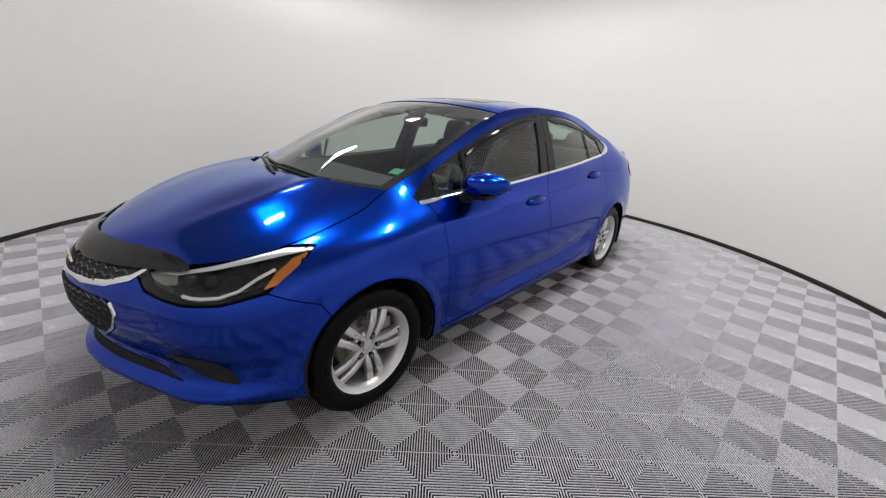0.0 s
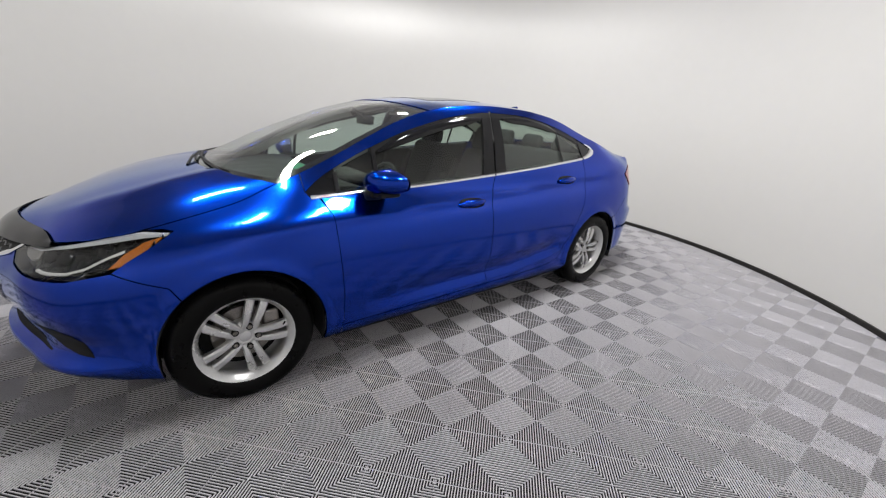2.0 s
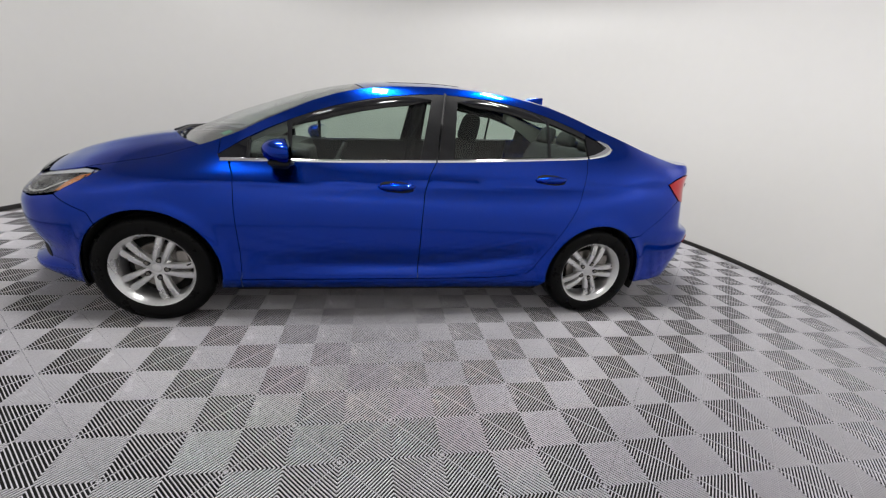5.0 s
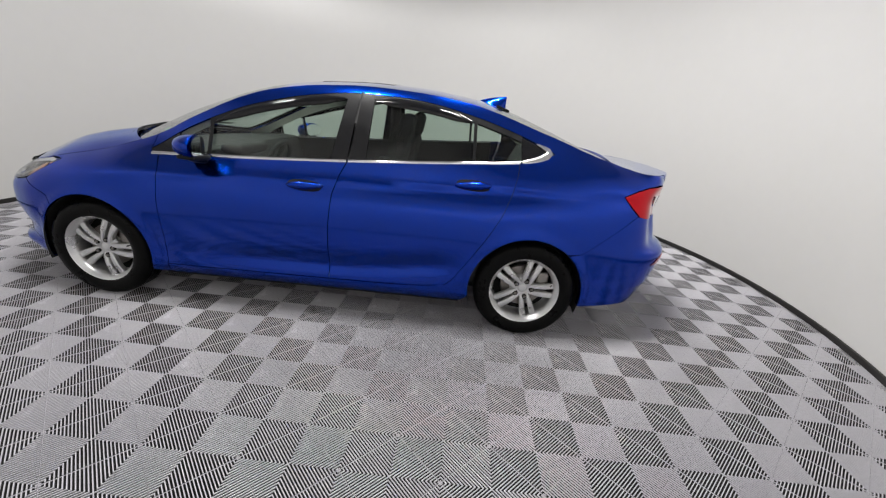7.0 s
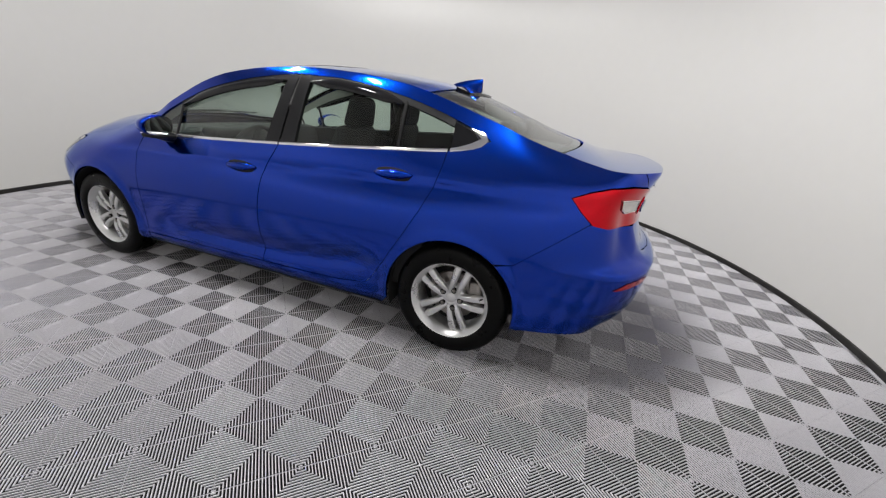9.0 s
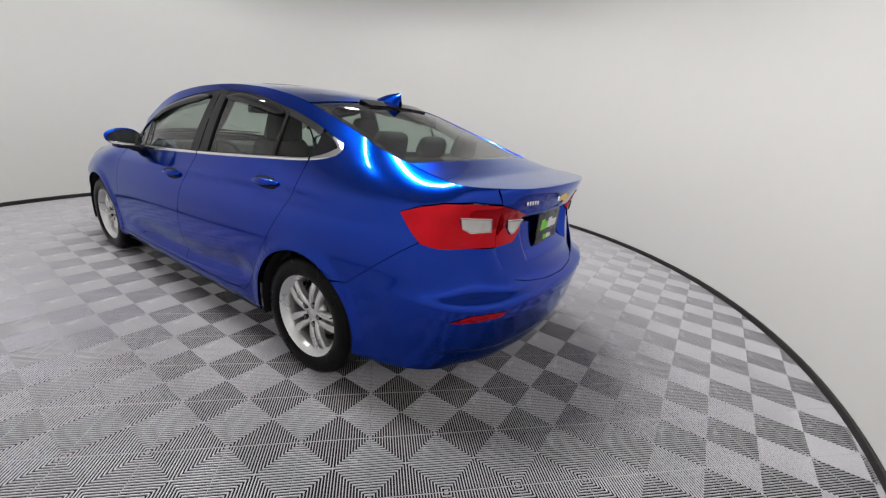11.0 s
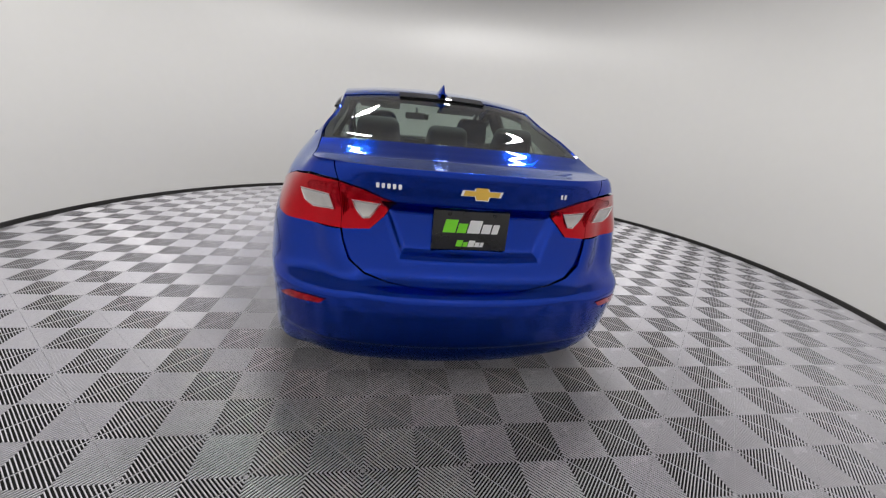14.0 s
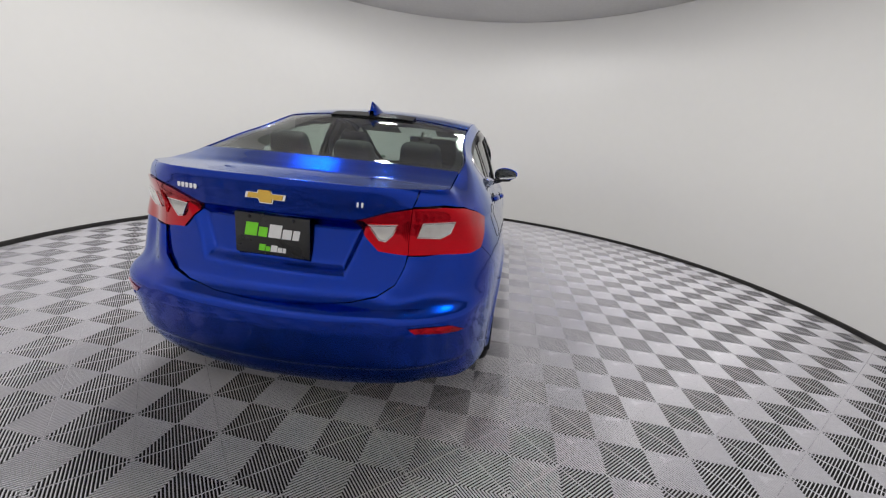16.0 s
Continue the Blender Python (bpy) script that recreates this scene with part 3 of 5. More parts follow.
def build_body():
    for side in (-1, 1):
        hand = "left" if side < 0 else "right"
        # fender
        fender = (along(TOP_SIDE, -1.66, -1.003, 18, -0.001) + xz((-1.003, DLO_TOP(-1.0) - 0.001), (-0.985, 0.937), (-0.945, 0.937)) + xz(*DOOR_FRONT[1:]) + xz((-0.90, 0.215), (-0.965, 0.215))
                  + arc(-1.335, 0.328, 0.35, -17, 131, 26) + xz((-1.60, 0.648), (-1.778, 0.722), (-1.72, 0.762), (-1.63, 0.812), (-1.562, 0.852), (-1.60, 0.858)))
        panel("front_fender", fender, PAINT, CAR, side, gap=0.001)
        # doors below the glass
        low = xz(*DOOR_FRONT) + along(SILL_TOP, -0.90, 0.13, 10) + xz(*DOOR_MID[::-1]) + along(BELT, 0.215, -0.94, 14)
        front_door = panel("front_door", low, PAINT, CAR, side)
        low = xz(*DOOR_MID) + along(SILL_TOP, 0.13, 0.80, 8) + xz(*DOOR_REAR[::-1]) + along(BELT, 1.235, 0.215, 12)
        rear_door = panel("rear_door", low, PAINT, CAR, side)
        # side frame: roof rail, rear quarter and sill in one
        rail = (along(TOP_SIDE, 1.297, 1.66, 8, -0.001) + along(TOP_SIDE, 1.66, 2.10, 8, -0.001) + [(s_rear(0.70), 1.067), (s_rear(0.595), 1.065), (s_rear(0.565), 1.003), (s_rear(0.70), 1.012)] + xz((2.06, 1.000), (1.96, 0.979), (1.872, 0.946), (1.92, 0.89), (1.975, 0.84), (1.90, 0.79), (1.78, 0.70), (1.655, 0.60))
                + arc(1.345, 0.318, 0.35, 52, 188, 26) + xz((0.96, 0.215), (-0.895, 0.215)) + along(SILL_TOP, -0.895, 0.80, 14, -0.002) + xz(*DOOR_REAR[::-1][1:])
                + along(BELT, 1.24, 1.43, 6) + xz((1.445, 1.142), (1.43, 1.152)) + along(DLO_TOP, 1.42, 1.297, 5))
        sh = Sheet()
        add_panel(sh, rail, side, 0.0006)
        add_strip(sh, DLO_TOP, lambda x: TOP_SIDE(x) - 0.001, -1.0, 1.2985, 76, 4, side)
        sh.mesh("side_frame", PAINT, CAR)
        # front and rear lamps
        build_head_lamp(side)
        build_tail_lamp(side)
        build_windows(side, front_door, rear_door)
        for door, hx, hz in ((front_door, -0.02, 0.848), (rear_door, 0.965, 0.932)):
            build_handle(door, side, hx, hz)
        build_mirror(front_door, side)
        # black sill edge and wheel housings
        ribbon("sill_edge", [(s_of_x(-0.93 + 0.047 * k), 0.206) for k in range(41)], 0.02, BLACK_TRIM, CAR, side, 0.002)
        for cx, cz in ((-1.335, 0.328), (1.345, 0.318)):
            bm = lathe([(0.347, -0.034), (0.352, -0.02), (0.362, 0.05), (0.37, 0.36), (0.05, 0.37)], 40, "y", -19, 197)
            for v in bm.verts:
                v.co = Vector((v.co.x + cx, side * (0.845 - v.co.y), v.co.z + cz))
            part("wheel_housing", bm, CAVITY, CAR)
    # bumpers wrap round both sides
    sh, dark = Sheet(), Sheet()
    for side in (-1, 1):
        poly = ([(START, 0.775), (s_front(0.30), 0.77), (s_front(0.42), 0.772), (s_front(0.45), 0.742), (s_front(0.51), 0.711), (s_front(0.59), 0.701), (s_front(0.68), 0.692), (s_of_x(-1.92), 0.694), (s_of_x(-1.779), 0.7205),
                 (s_of_x(-1.6015), 0.6468)] + arc(-1.335, 0.328, 0.35, 131.4, 195, 12) + xz((-1.68, 0.235)) + [(s_front(0.74), 0.245), (s_front(0.5), 0.25), (START, 0.25)])
        add_panel(sh, poly, side, 0.0015)
    sh.mesh("front_bumper", PAINT, CAR)
    sh = Sheet()
    for side in (-1, 1):
        poly = (xz((1.655, 0.5988), (1.7808, 0.6995), (1.9008, 0.7893), (1.977, 0.8382), (2.06, 0.819)) + [(s_rear(0.68), 0.8138), (s_rear(0.565), 0.812), (s_rear(0.553), 0.774), (s_rear(0.513), 0.704), (s_rear(0.438), 0.6585), (s_rear(0.34), 0.6358),
                 (s_rear(0.2), 0.6228), (END, 0.6178), (END, 0.262), (s_rear(0.5), 0.262), (s_rear(0.72), 0.265)] + xz((1.9, 0.26), (1.72, 0.25)) + arc(1.345, 0.318, 0.35, -10, 50, 12))
        add_panel(sh, poly, side, 0.0006, ds=0.02, dz=0.012, extra=raised_lip)
    sh.mesh("rear_bumper", PAINT, CAR, "", 0.035)
    # rear face of the boot lid
    sh = Sheet()
    for side in (-1, 1):
        poly = ([(END, 0.620), (s_rear(0.2), 0.625), (s_rear(0.34), 0.638), (s_rear(0.436), 0.661), (s_rear(0.51), 0.706), (s_rear(0.548), 0.776), (s_rear(0.555), 0.812), (s_rear(0.43), 0.822), (s_rear(0.37), 0.878), (s_rear(0.325), 0.93),
                 (s_rear(0.46), 0.979), (s_rear(0.56), 1.002), (s_rear(0.585), 1.066), (s_rear(0.3), 1.066), (END, 1.066)])
        add_panel(sh, poly, side, -0.0012, ds=0.010, dz=0.009, extra=recess)
    lid = sh.mesh("boot_lid", PAINT, CAR)
    # corner above the outer lamps
    return lid


def rail_point(x, side):
    return shell(s_of_x(x), TOP_SIDE(x), side)


def build_head_lamp(side):
    lamp_ob = panel("headlight", head_lamp_outline(), LENS, CAR, side, "clear lens over a black headlight housing", 0.003, 0.002, deep=0.05)
    inner = shrink(head_lamp_outline(), 0.006)
    panel("housing", inner, HOUSING, lamp_ob, side, "black housing", 0, -0.034, deep=0.02)
    top = head_lamp_outline()[:7]
    ribbon("light_bar", [(s, z - 0.013) for s, z in top[1:]], [0.005, 0.008, 0.012, 0.017, 0.020, 0.008], SILVER, lamp_ob, side, 0.006, -0.012, "silver upper reflector strip")
    panel("side_marker", xz((-1.60, 0.835), (-1.66, 0.789), (-1.745, 0.742), (-1.79, 0.733), (-1.74, 0.78), (-1.67, 0.818)), AMBER, lamp_ob, side, "amber side marker", 0, -0.006, deep=0.01)
    ribbon("daytime_strip", [(s_front(0.66), 0.716), (s_front(0.69), 0.712), (s_front(0.72), 0.711), (s_of_x(-1.93), 0.714), (s_of_x(-1.87), 0.730), (s_of_x(-1.80), 0.765), (s_of_x(-1.74), 0.787)], 0.009, WHITE_LENS, lamp_ob, side, 0.004, -0.014, "pale daytime strip")
    panel("inner_reflector", [(s_front(0.475), 0.752), (s_front(0.51), 0.738), (s_front(0.57), 0.732), (s_front(0.62), 0.742), (s_front(0.60), 0.762), (s_front(0.53), 0.765)], STEEL, lamp_ob, side, "faceted grey inner reflector", 0, -0.02, 0.012, 0.01, 0.008)
    for y, r in ((0.73, 0.027), (0.655, 0.025)):
        s = s_front(y)
        c, n = shell(s, 0.755, side, -0.03), shell_normal(s, 0.755, side)
        bm = lathe([(0.0, 0.012), (r * 0.6, 0.008), (r, -0.004), (r * 1.15, 0.006), (r * 1.25, -0.01)], 24, "z")
        bmesh.ops.transform(bm, matrix=Matrix.Translation(c) @ n.to_track_quat("Z", "Y").to_matrix().to_4x4(), verts=bm.verts)
        part("projector", bm, GLOSS_BLACK, lamp_ob)


def build_tail_lamp(side):
    full = tail_outline()
    split = s_rear(0.56)
    outer = clip_rect(full, -9, 0, split - 0.0015, 2)
    inner = clip_rect(full, split + 0.0015, 0, 99, 2)
    for name, poly, white in (
        ("tail_light", outer, [(s_of_x(2.135), 0.948), (split - 0.055, 0.942), (split - 0.035, 0.882), (s_of_x(2.19), 0.878), (s_of_x(2.15), 0.90)]),
        ("boot_tail_light", inner, [(split + 0.055, 0.932), (s_rear(0.385), 0.925), (s_rear(0.43), 0.866), (split + 0.105, 0.862), (split + 0.075, 0.89)]),
    ):
        ob = panel(name, poly, RED_LENS, CAR, side, "glossy red tail light lens", 0.0, 0.006, 0.02, 0.014, 0.03, recess if name.startswith("boot") else None)
        white = shrink(white, 0.006)
        panel("reversing_lens", white, WHITE_LENS, ob, side, "pale inset lens", 0, 0.0115, 0.02, 0.014, 0.006)
        loop = shrink(white, -0.004)
        ribbon("lens_frame", loop + loop[:2], 0.006, CHROME, ob, side, 0.004, 0.009)
        if name == "boot_tail_light":
            for k in range(4):
                s0, lo, hi = split + 0.010 + 0.0085 * k, 0.865 + 0.008 * k, 0.955 - 0.008 * k
                ribbon("lens_rib", [(s0, lo), (s0 - 0.002, (lo + hi) / 2), (s0, hi)], 0.004, RED_LENS, ob, side, 0.003, 0.008)


def build_windows(side, front_door, rear_door):
    glass_top = lambda x: DLO_TOP(x) - 0.034
    glass_low = lambda x: BELT(x) + 0.014
    # black frames
    head = lambda x: DLO_TOP(x) + 0.014
    for door, x0, x1 in ((front_door, -0.64, 0.19), (rear_door, 0.325, 1.235)):
        sh = Sheet()
        add_strip(sh, glass_top, head, x0, x1, 30, 2, side, -0.003)
        sh.mesh("window_header", BLACK_TRIM, door, "black window frame", 0.02)
    panel("pillar_cover", [*xz((0.112, 1.0)), *xz((0.178, 1.345), (0.186, DLO_TOP(0.186))), *along(DLO_TOP, 0.186, 0.258, 3), *xz((0.213, 1.004))], BLACK_TRIM, front_door, side, "matte black door pillar cover", 0.002, 0.0, deep=0.02)
    panel("pillar_cover", [*xz((0.222, 1.004)), *along(DLO_TOP, 0.266, 0.345, 3), *xz((0.34, 1.34), (0.322, 1.012))], BLACK_TRIM, rear_door, side, "matte black door pillar cover", 0.002, 0.0, deep=0.02)
    panel("mirror_patch", [*xz((-1.0, 0.945), (-0.86, 0.95), (-0.84, DLO_TOP(-0.85) - 0.004)), *along(DLO_TOP, -0.85, -1.0, 6, 0.012)], GLOSS_BLACK, front_door, side, "black corner panel", 0, -0.004, deep=0.01)
    ribbon("window_strut", [(s_of_x(-0.845), 0.95), (s_of_x(-0.84), DLO_TOP(-0.84) - 0.02)], 0.022, BLACK_TRIM, front_door, side, 0.003)
    ribbon("window_strut", [(s_of_x(-0.625), 0.957), (s_of_x(-0.622), DLO_TOP(-0.622) - 0.01)], 0.026, BLACK_TRIM, front_door, side, 0.004)
    ribbon("window_strut", [(s_of_x(0.957), 1.055), (s_of_x(0.948), DLO_TOP(0.948) - 0.02)], 0.02, BLACK_TRIM, rear_door, side, 0.003)
    panel("quarter_patch", [*xz((1.245, 1.085), (1.35, 1.112), (1.385, 1.138), (1.36, 1.165)), *along(lambda x: DLO_TOP(x) - 0.012, 1.34, 1.235, 5)], GLOSS_BLACK, CAR, side, "dark rear corner panel", 0.001, -0.003, deep=0.02)
    # panes
    panel("quarter_window", [*xz((-0.84, 0.958), (-0.635, 0.965), (-0.632, DLO_TOP(-0.632) - 0.02)), *along(lambda x: DLO_TOP(x) + 0.005, -0.65, -0.835, 8)], GLASS, front_door, side, "tinted corner pane", 0, -0.009, deep=0)
    panel("door_window", [*along(glass_low, -0.62, 0.115, 10), *xz((0.18, 1.34)), *along(glass_top, 0.17, -0.61, 14)], GLASS, front_door, side, "tinted door window", 0, -0.011, deep=0)
    panel("door_window", [*along(glass_low, 0.32, 0.95, 8), *along(glass_top, 0.945, 0.34, 10)], GLASS, rear_door, side, "tinted door window", 0, -0.011, deep=0)
    panel("quarter_window", [*along(glass_low, 0.962, 1.24, 5), *along(glass_top, 1.228, 0.955, 5)], GLASS, rear_door, side, "tinted corner pane", 0, -0.009, deep=0)
    # chrome along the belt, sweeping up at the back
    line = along(lambda x: BELT(x) + 0.003, -0.985, 0.21, 22)
    ribbon("chrome_strip", line, 0.017, CHROME, front_door, side, 0.005, 0, "thin chrome belt strip")
    line = along(lambda x: BELT(x) + 0.003, 0.22, 1.232, 20)
    ribbon("chrome_strip", line, 0.017, CHROME, rear_door, side, 0.005, 0, "thin chrome belt strip")
    tip = [(1.245, 1.083), (1.30, 1.094), (1.355, 1.110), (1.395, 1.128), (1.412, 1.145), (1.402, 1.160), (1.37, 1.175), (1.33, 1.19)]
    ribbon("chrome_tip", xz(*tip), [0.018, 0.024, 0.034, 0.042, 0.046, 0.034, 0.02, 0.008], CHROME, CAR, side, 0.005, 0, "chrome corner trim")
    # stuck-on wind deflectors
    for door, x0, x1 in ((front_door, -0.60, 0.165), (rear_door, 0.35, 0.93)):
        mid = along(lambda x: DLO_TOP(x) - 0.036, x0, x1, 20)
        w = [0.052 * min(1, 0.25 + 4 * k / 20, 0.35 + 4 * (20 - k) / 20) for k in range(21)]
        ribbon("wind_deflector", mid, w, GLOSS_BLACK, door, side, 0.016, 0.002, "smoked wind deflector over the window")


def build_handle(door, side, hx, hz):
    s = s_of_x(hx)
    bm = bmesh.new()
    rows = []
    for i in range(13):
        a = math.pi * i / 12
        rows.append([bm.verts.new(shell(s - 0.100 * math.cos(a), hz + 0.002 + 0.004 * math.cos(a) + 0.031 * math.sin(a) ** 0.7 * v, side, 0.0015 - 0.0 * abs(v))) for v in (-1, -0.5, 0, 0.5, 1)])
    for p, q in zip(rows, rows[1:]):
        for k in range(4):
            try:
                bm.faces.new((p[k], p[k + 1], q[k + 1], q[k]))
            except ValueError:
                pass
    bmesh.ops.remove_doubles(bm, verts=bm.verts, dist=1e-5)
    bmesh.ops.recalc_face_normals(bm, faces=bm.faces)
    part("handle_cup", bm, CAVITY, door, "shaded cup behind the handle")
    pts = []
    for i in range(15):
        u = -1 + 2 * i / 14
        pts.append(shell(s + 0.105 * u, hz + 0.004 + 0.004 * u, side, 0.002 + 0.016 * (1 - u * u) ** 0.5))
    bm = tube(pts, lambda t: 0.007 + 0.016 * math.sin(math.pi * t) ** 0.6, 12)
    part("door_handle", bm, PAINT, door, "body-coloured pull handle")


def build_mirror(door, side):
    # folded-out door mirror on a black foot
    bm = bmesh.new()
    bmesh.ops.create_uvsphere(bm, u_segments=32, v_segments=20, radius=1)
    for v in bm.verts:
        x, y, z = v.co
        back = 0.16 if x > 0 else 1.0
        k = 1 - 0.25 * smooth(-0.2, 1.0, y)
        v.co = Vector((-0.622 + 0.115 * x * back + 0.035 * y, side * (0.885 + 0.118 * math.copysign(abs(y) ** 0.85, y)), 1.018 + 0.068 * math.copysign(abs(z) ** 0.8, z) * k + 0.008 * y))
    if side > 0:
        bmesh.ops.reverse_faces(bm, faces=bm.faces)
    shell_ob = part("mirror_cap", bm, PAINT, door, "body-coloured door mirror cap")
    bm = bmesh.new()
    bmesh.ops.create_circle(bm, cap_ends=True, segments=32, radius=1)
    for v in bm.verts:
        x, y, z = v.co
        v.co = Vector((-0.601 + 0.034 * x, side * (0.885 + 0.108 * math.copysign(abs(x) ** 0.75, x)), 1.019 + 0.056 * math.copysign(abs(y) ** 0.75, y) * (1 - 0.2 * smooth(-0.2, 1, x))))
    bmesh.ops.recalc_face_normals(bm, faces=bm.faces)
    for f in bm.faces:
        if f.normal.x < 0:
            f.normal_flip()
    part("mirror_glass", bm, MIRROR, shell_ob, "mirror glass")
    bm = box_bm((0.10, 0.10, 0.06), (-0.665, side * 0.80, 0.945), (side * 20, 0, 0), 0.02)
    rbox(bm, (0.11, 0.15, 0.026), (-0.645, side * 0.865, 0.955), (side * 6, 0, 0), 0.011)
    part("mirror_foot", bm, BLACK_TRIM, shell_ob, "black plastic mirror foot")


# windshield, roof, rear window, hood and boot top are spanned between the rails
WS0, WS1, RW0, RW1 = -1.12, -0.22, 1.06, 1.80


def crown(x):
    """How far the middle of the roof skin lies from the rail: along x, and up."""
    return (-0.28 + 0.20 * smooth(-1.12, -0.2, x) + 0.08 * smooth(-0.2, 0.4, x) + 0.05 * smooth(0.5, 1.05, x) + 0.02 * smooth(1.05, 1.75, x),
            0.032 + 0.018 * smooth(-1.1, -0.8, x) - 0.008 * smooth(-0.6, 0.1, x) - 0.004 * smooth(0.6, 1.1, x) - 0.034 * smooth(1.15, 1.75, x))


def span(x, b, lift=0.0, inset=0.0):
    """Across the car from the left rail (b = 0) to the right rail (b = 1)."""
    p = rail_point(x, -1)
    u = 2 * b - 1
    cx, cz = crown(x)
    k = 1 - abs(u) ** 2.2
    return Vector((p.x + cx * k, (p.y + inset) * -u, p.z + cz * k + lift))


HOOD_MID = pchip([(-2.24, 0.775), (-2.15, 0.80), (-2.02, 0.853), (-1.89, 0.905), (-1.76, 0.952), (-1.63, 0.99), (-1.5, 1.018), (-1.38, 1.034), (-1.3, 1.04)])


def hood_at(s, u):
    """The hood skin at s along the outline and u across, -1 to 1."""
    x = float(np.interp(s, PLAN_S, TX))
    p = shell(s, TOP_SIDE(x), -1)
    k = 1 - abs(u) ** 3.0
    px = p.x - 0.275 * smooth(-1.85, -1.12, x) * k
    ridge = 0.010 * math.exp(-((abs(u) - 0.62) / 0.08) ** 2) * smooth(-2.15, -1.8, x)
    return Vector((px, (p.y + 0.004) * -u, p.z + max(HOOD_MID(px) - p.z, 0.0) * k + ridge))


def hood_z(x, y):
    lo, hi = 0.004, s_of_x(-1.2)
    for _ in range(24):
        m = (lo + hi) / 2
        if shell(m, TOP_SIDE(float(np.interp(m, PLAN_S, TX))), -1).x < x:
            lo = m
        else:
            hi = m
    edge = -shell(lo, TOP_SIDE(float(np.interp(lo, PLAN_S, TX))), -1).y
    return hood_at(lo, max(-1.0, min(1.0, y / max(edge, 0.01)))).z


def build_top():
    surface("windshield", lambda a, b: span(WS0 + (WS1 - WS0) * a, b, -0.004, 0.012), 24, 32, WINDSHIELD_GLASS, CAR, "clear raked windshield", 0, False)
    surface("rear_window", lambda a, b: span(RW0 + (RW1 - RW0) * a, b, -0.004, 0.012), 20, 32, GLASS, CAR, "tinted raked rear window", 0, False)
    surface("roof", lambda a, b: span(WS1 + 0.006 + (RW0 - WS1 - 0.012) * a, b, 0.0, 0.004), 36, 40, PAINT, CAR, "", 0.02)
    # black bands at the glass edges
    for x0, x1, name in ((WS0, WS0 + 0.05, "windshield_base_band"), (WS1 - 0.025, WS1, "windshield_top_band"), (RW0, RW0 + 0.035, "rear_window_top_band"), (RW1 - 0.05, RW1, "rear_window_base_band")):
        surface(name, lambda a, b, x0=x0, x1=x1: span(x0 + (x1 - x0) * a, b, -0.010, 0.014), 3, 32, GLOSS_BLACK, CAR, "black ceramic edge band", 0)
    for side in (-1, 1):
        for x0, x1, name in ((WS0, WS1, "windshield_side_band"), (RW0, RW1, "rear_window_side_band")):
            def fn(a, b, x0=x0, x1=x1, side=side):
                w = 0.03
                bb = b * w
                return span(x0 + (x1 - x0) * a, bb if side < 0 else 1 - bb, -0.009, 0.012)
            surface(name, fn, 20, 2, GLOSS_BLACK, CAR, "black ceramic edge band", 0, side < 0)
    # spoiler strip over the rear window
    surface("rear_lip", lambda a, b: span(RW0 - 0.012 + 0.09 * a, 0.28 + 0.44 * b, 0.012 - 0.004 * a, 0), 3, 20, GLOSS_BLACK, CAR, "glossy black lip above the rear window", 0.012)

    s_end = s_of_x(-1.115)
    surface("hood", lambda a, b: hood_at(0.004 + (s_end - 0.004) * a, 2 * b - 1), 60, 40, PAINT, CAR, "long blue hood with two raised creases", 0.015)

    # cowl panel between hood and glass
    def cowl(a, b):
        u = 2 * b - 1
        k = 1 - abs(u) ** 2.3
        p = rail_point(-1.12, -1)
        return Vector((p.x - 0.012 + 0.05 * a - 0.28 * k, (p.y + 0.03) * -u, p.z - 0.012 + 0.034 * k - 0.004 * a))

    surface("cowl", cowl, 3, 32, BLACK_TRIM, CAR, "black plastic cowl under the windshield", 0.01)

    # boot top
    s0 = s_of_x(RW1 + 0.02)

    def deck(a, b):
        s = s0 + (LENGTH - 0.004 - s0) * a
        x = float(np.interp(s, PLAN_S, TX))
        z0 = TOP_SIDE(x)
        p = shell(s, min(z0, 1.0665 if x > 2.25 else z0), -1)
        u = 2 * b - 1
        k = 1 - abs(u) ** 2.2
        px = p.x + 0.07 * k * (1 - smooth(1.8, 2.2, x))
        return Vector((px, (p.y + 0.003) * -u, p.z + k * (0.012 - 0.008 * smooth(1.9, 2.3, x)) - 0.0))

    surface("boot_top", deck, 44, 40, PAINT, CAR, "", 0.015)


BOOT_LID = build_body()
build_top()


# ---- front and rear details ----
def front_patch(name, outline, mat, parent, label="", off=0.002, deep=0.01, ds=0.02, dz=0.014):
    sh = Sheet()
    for side in (-1, 1):
        add_panel(sh, outline, side, 0, off, ds, dz)
    return sh.mesh(name, mat, parent, label, deep)


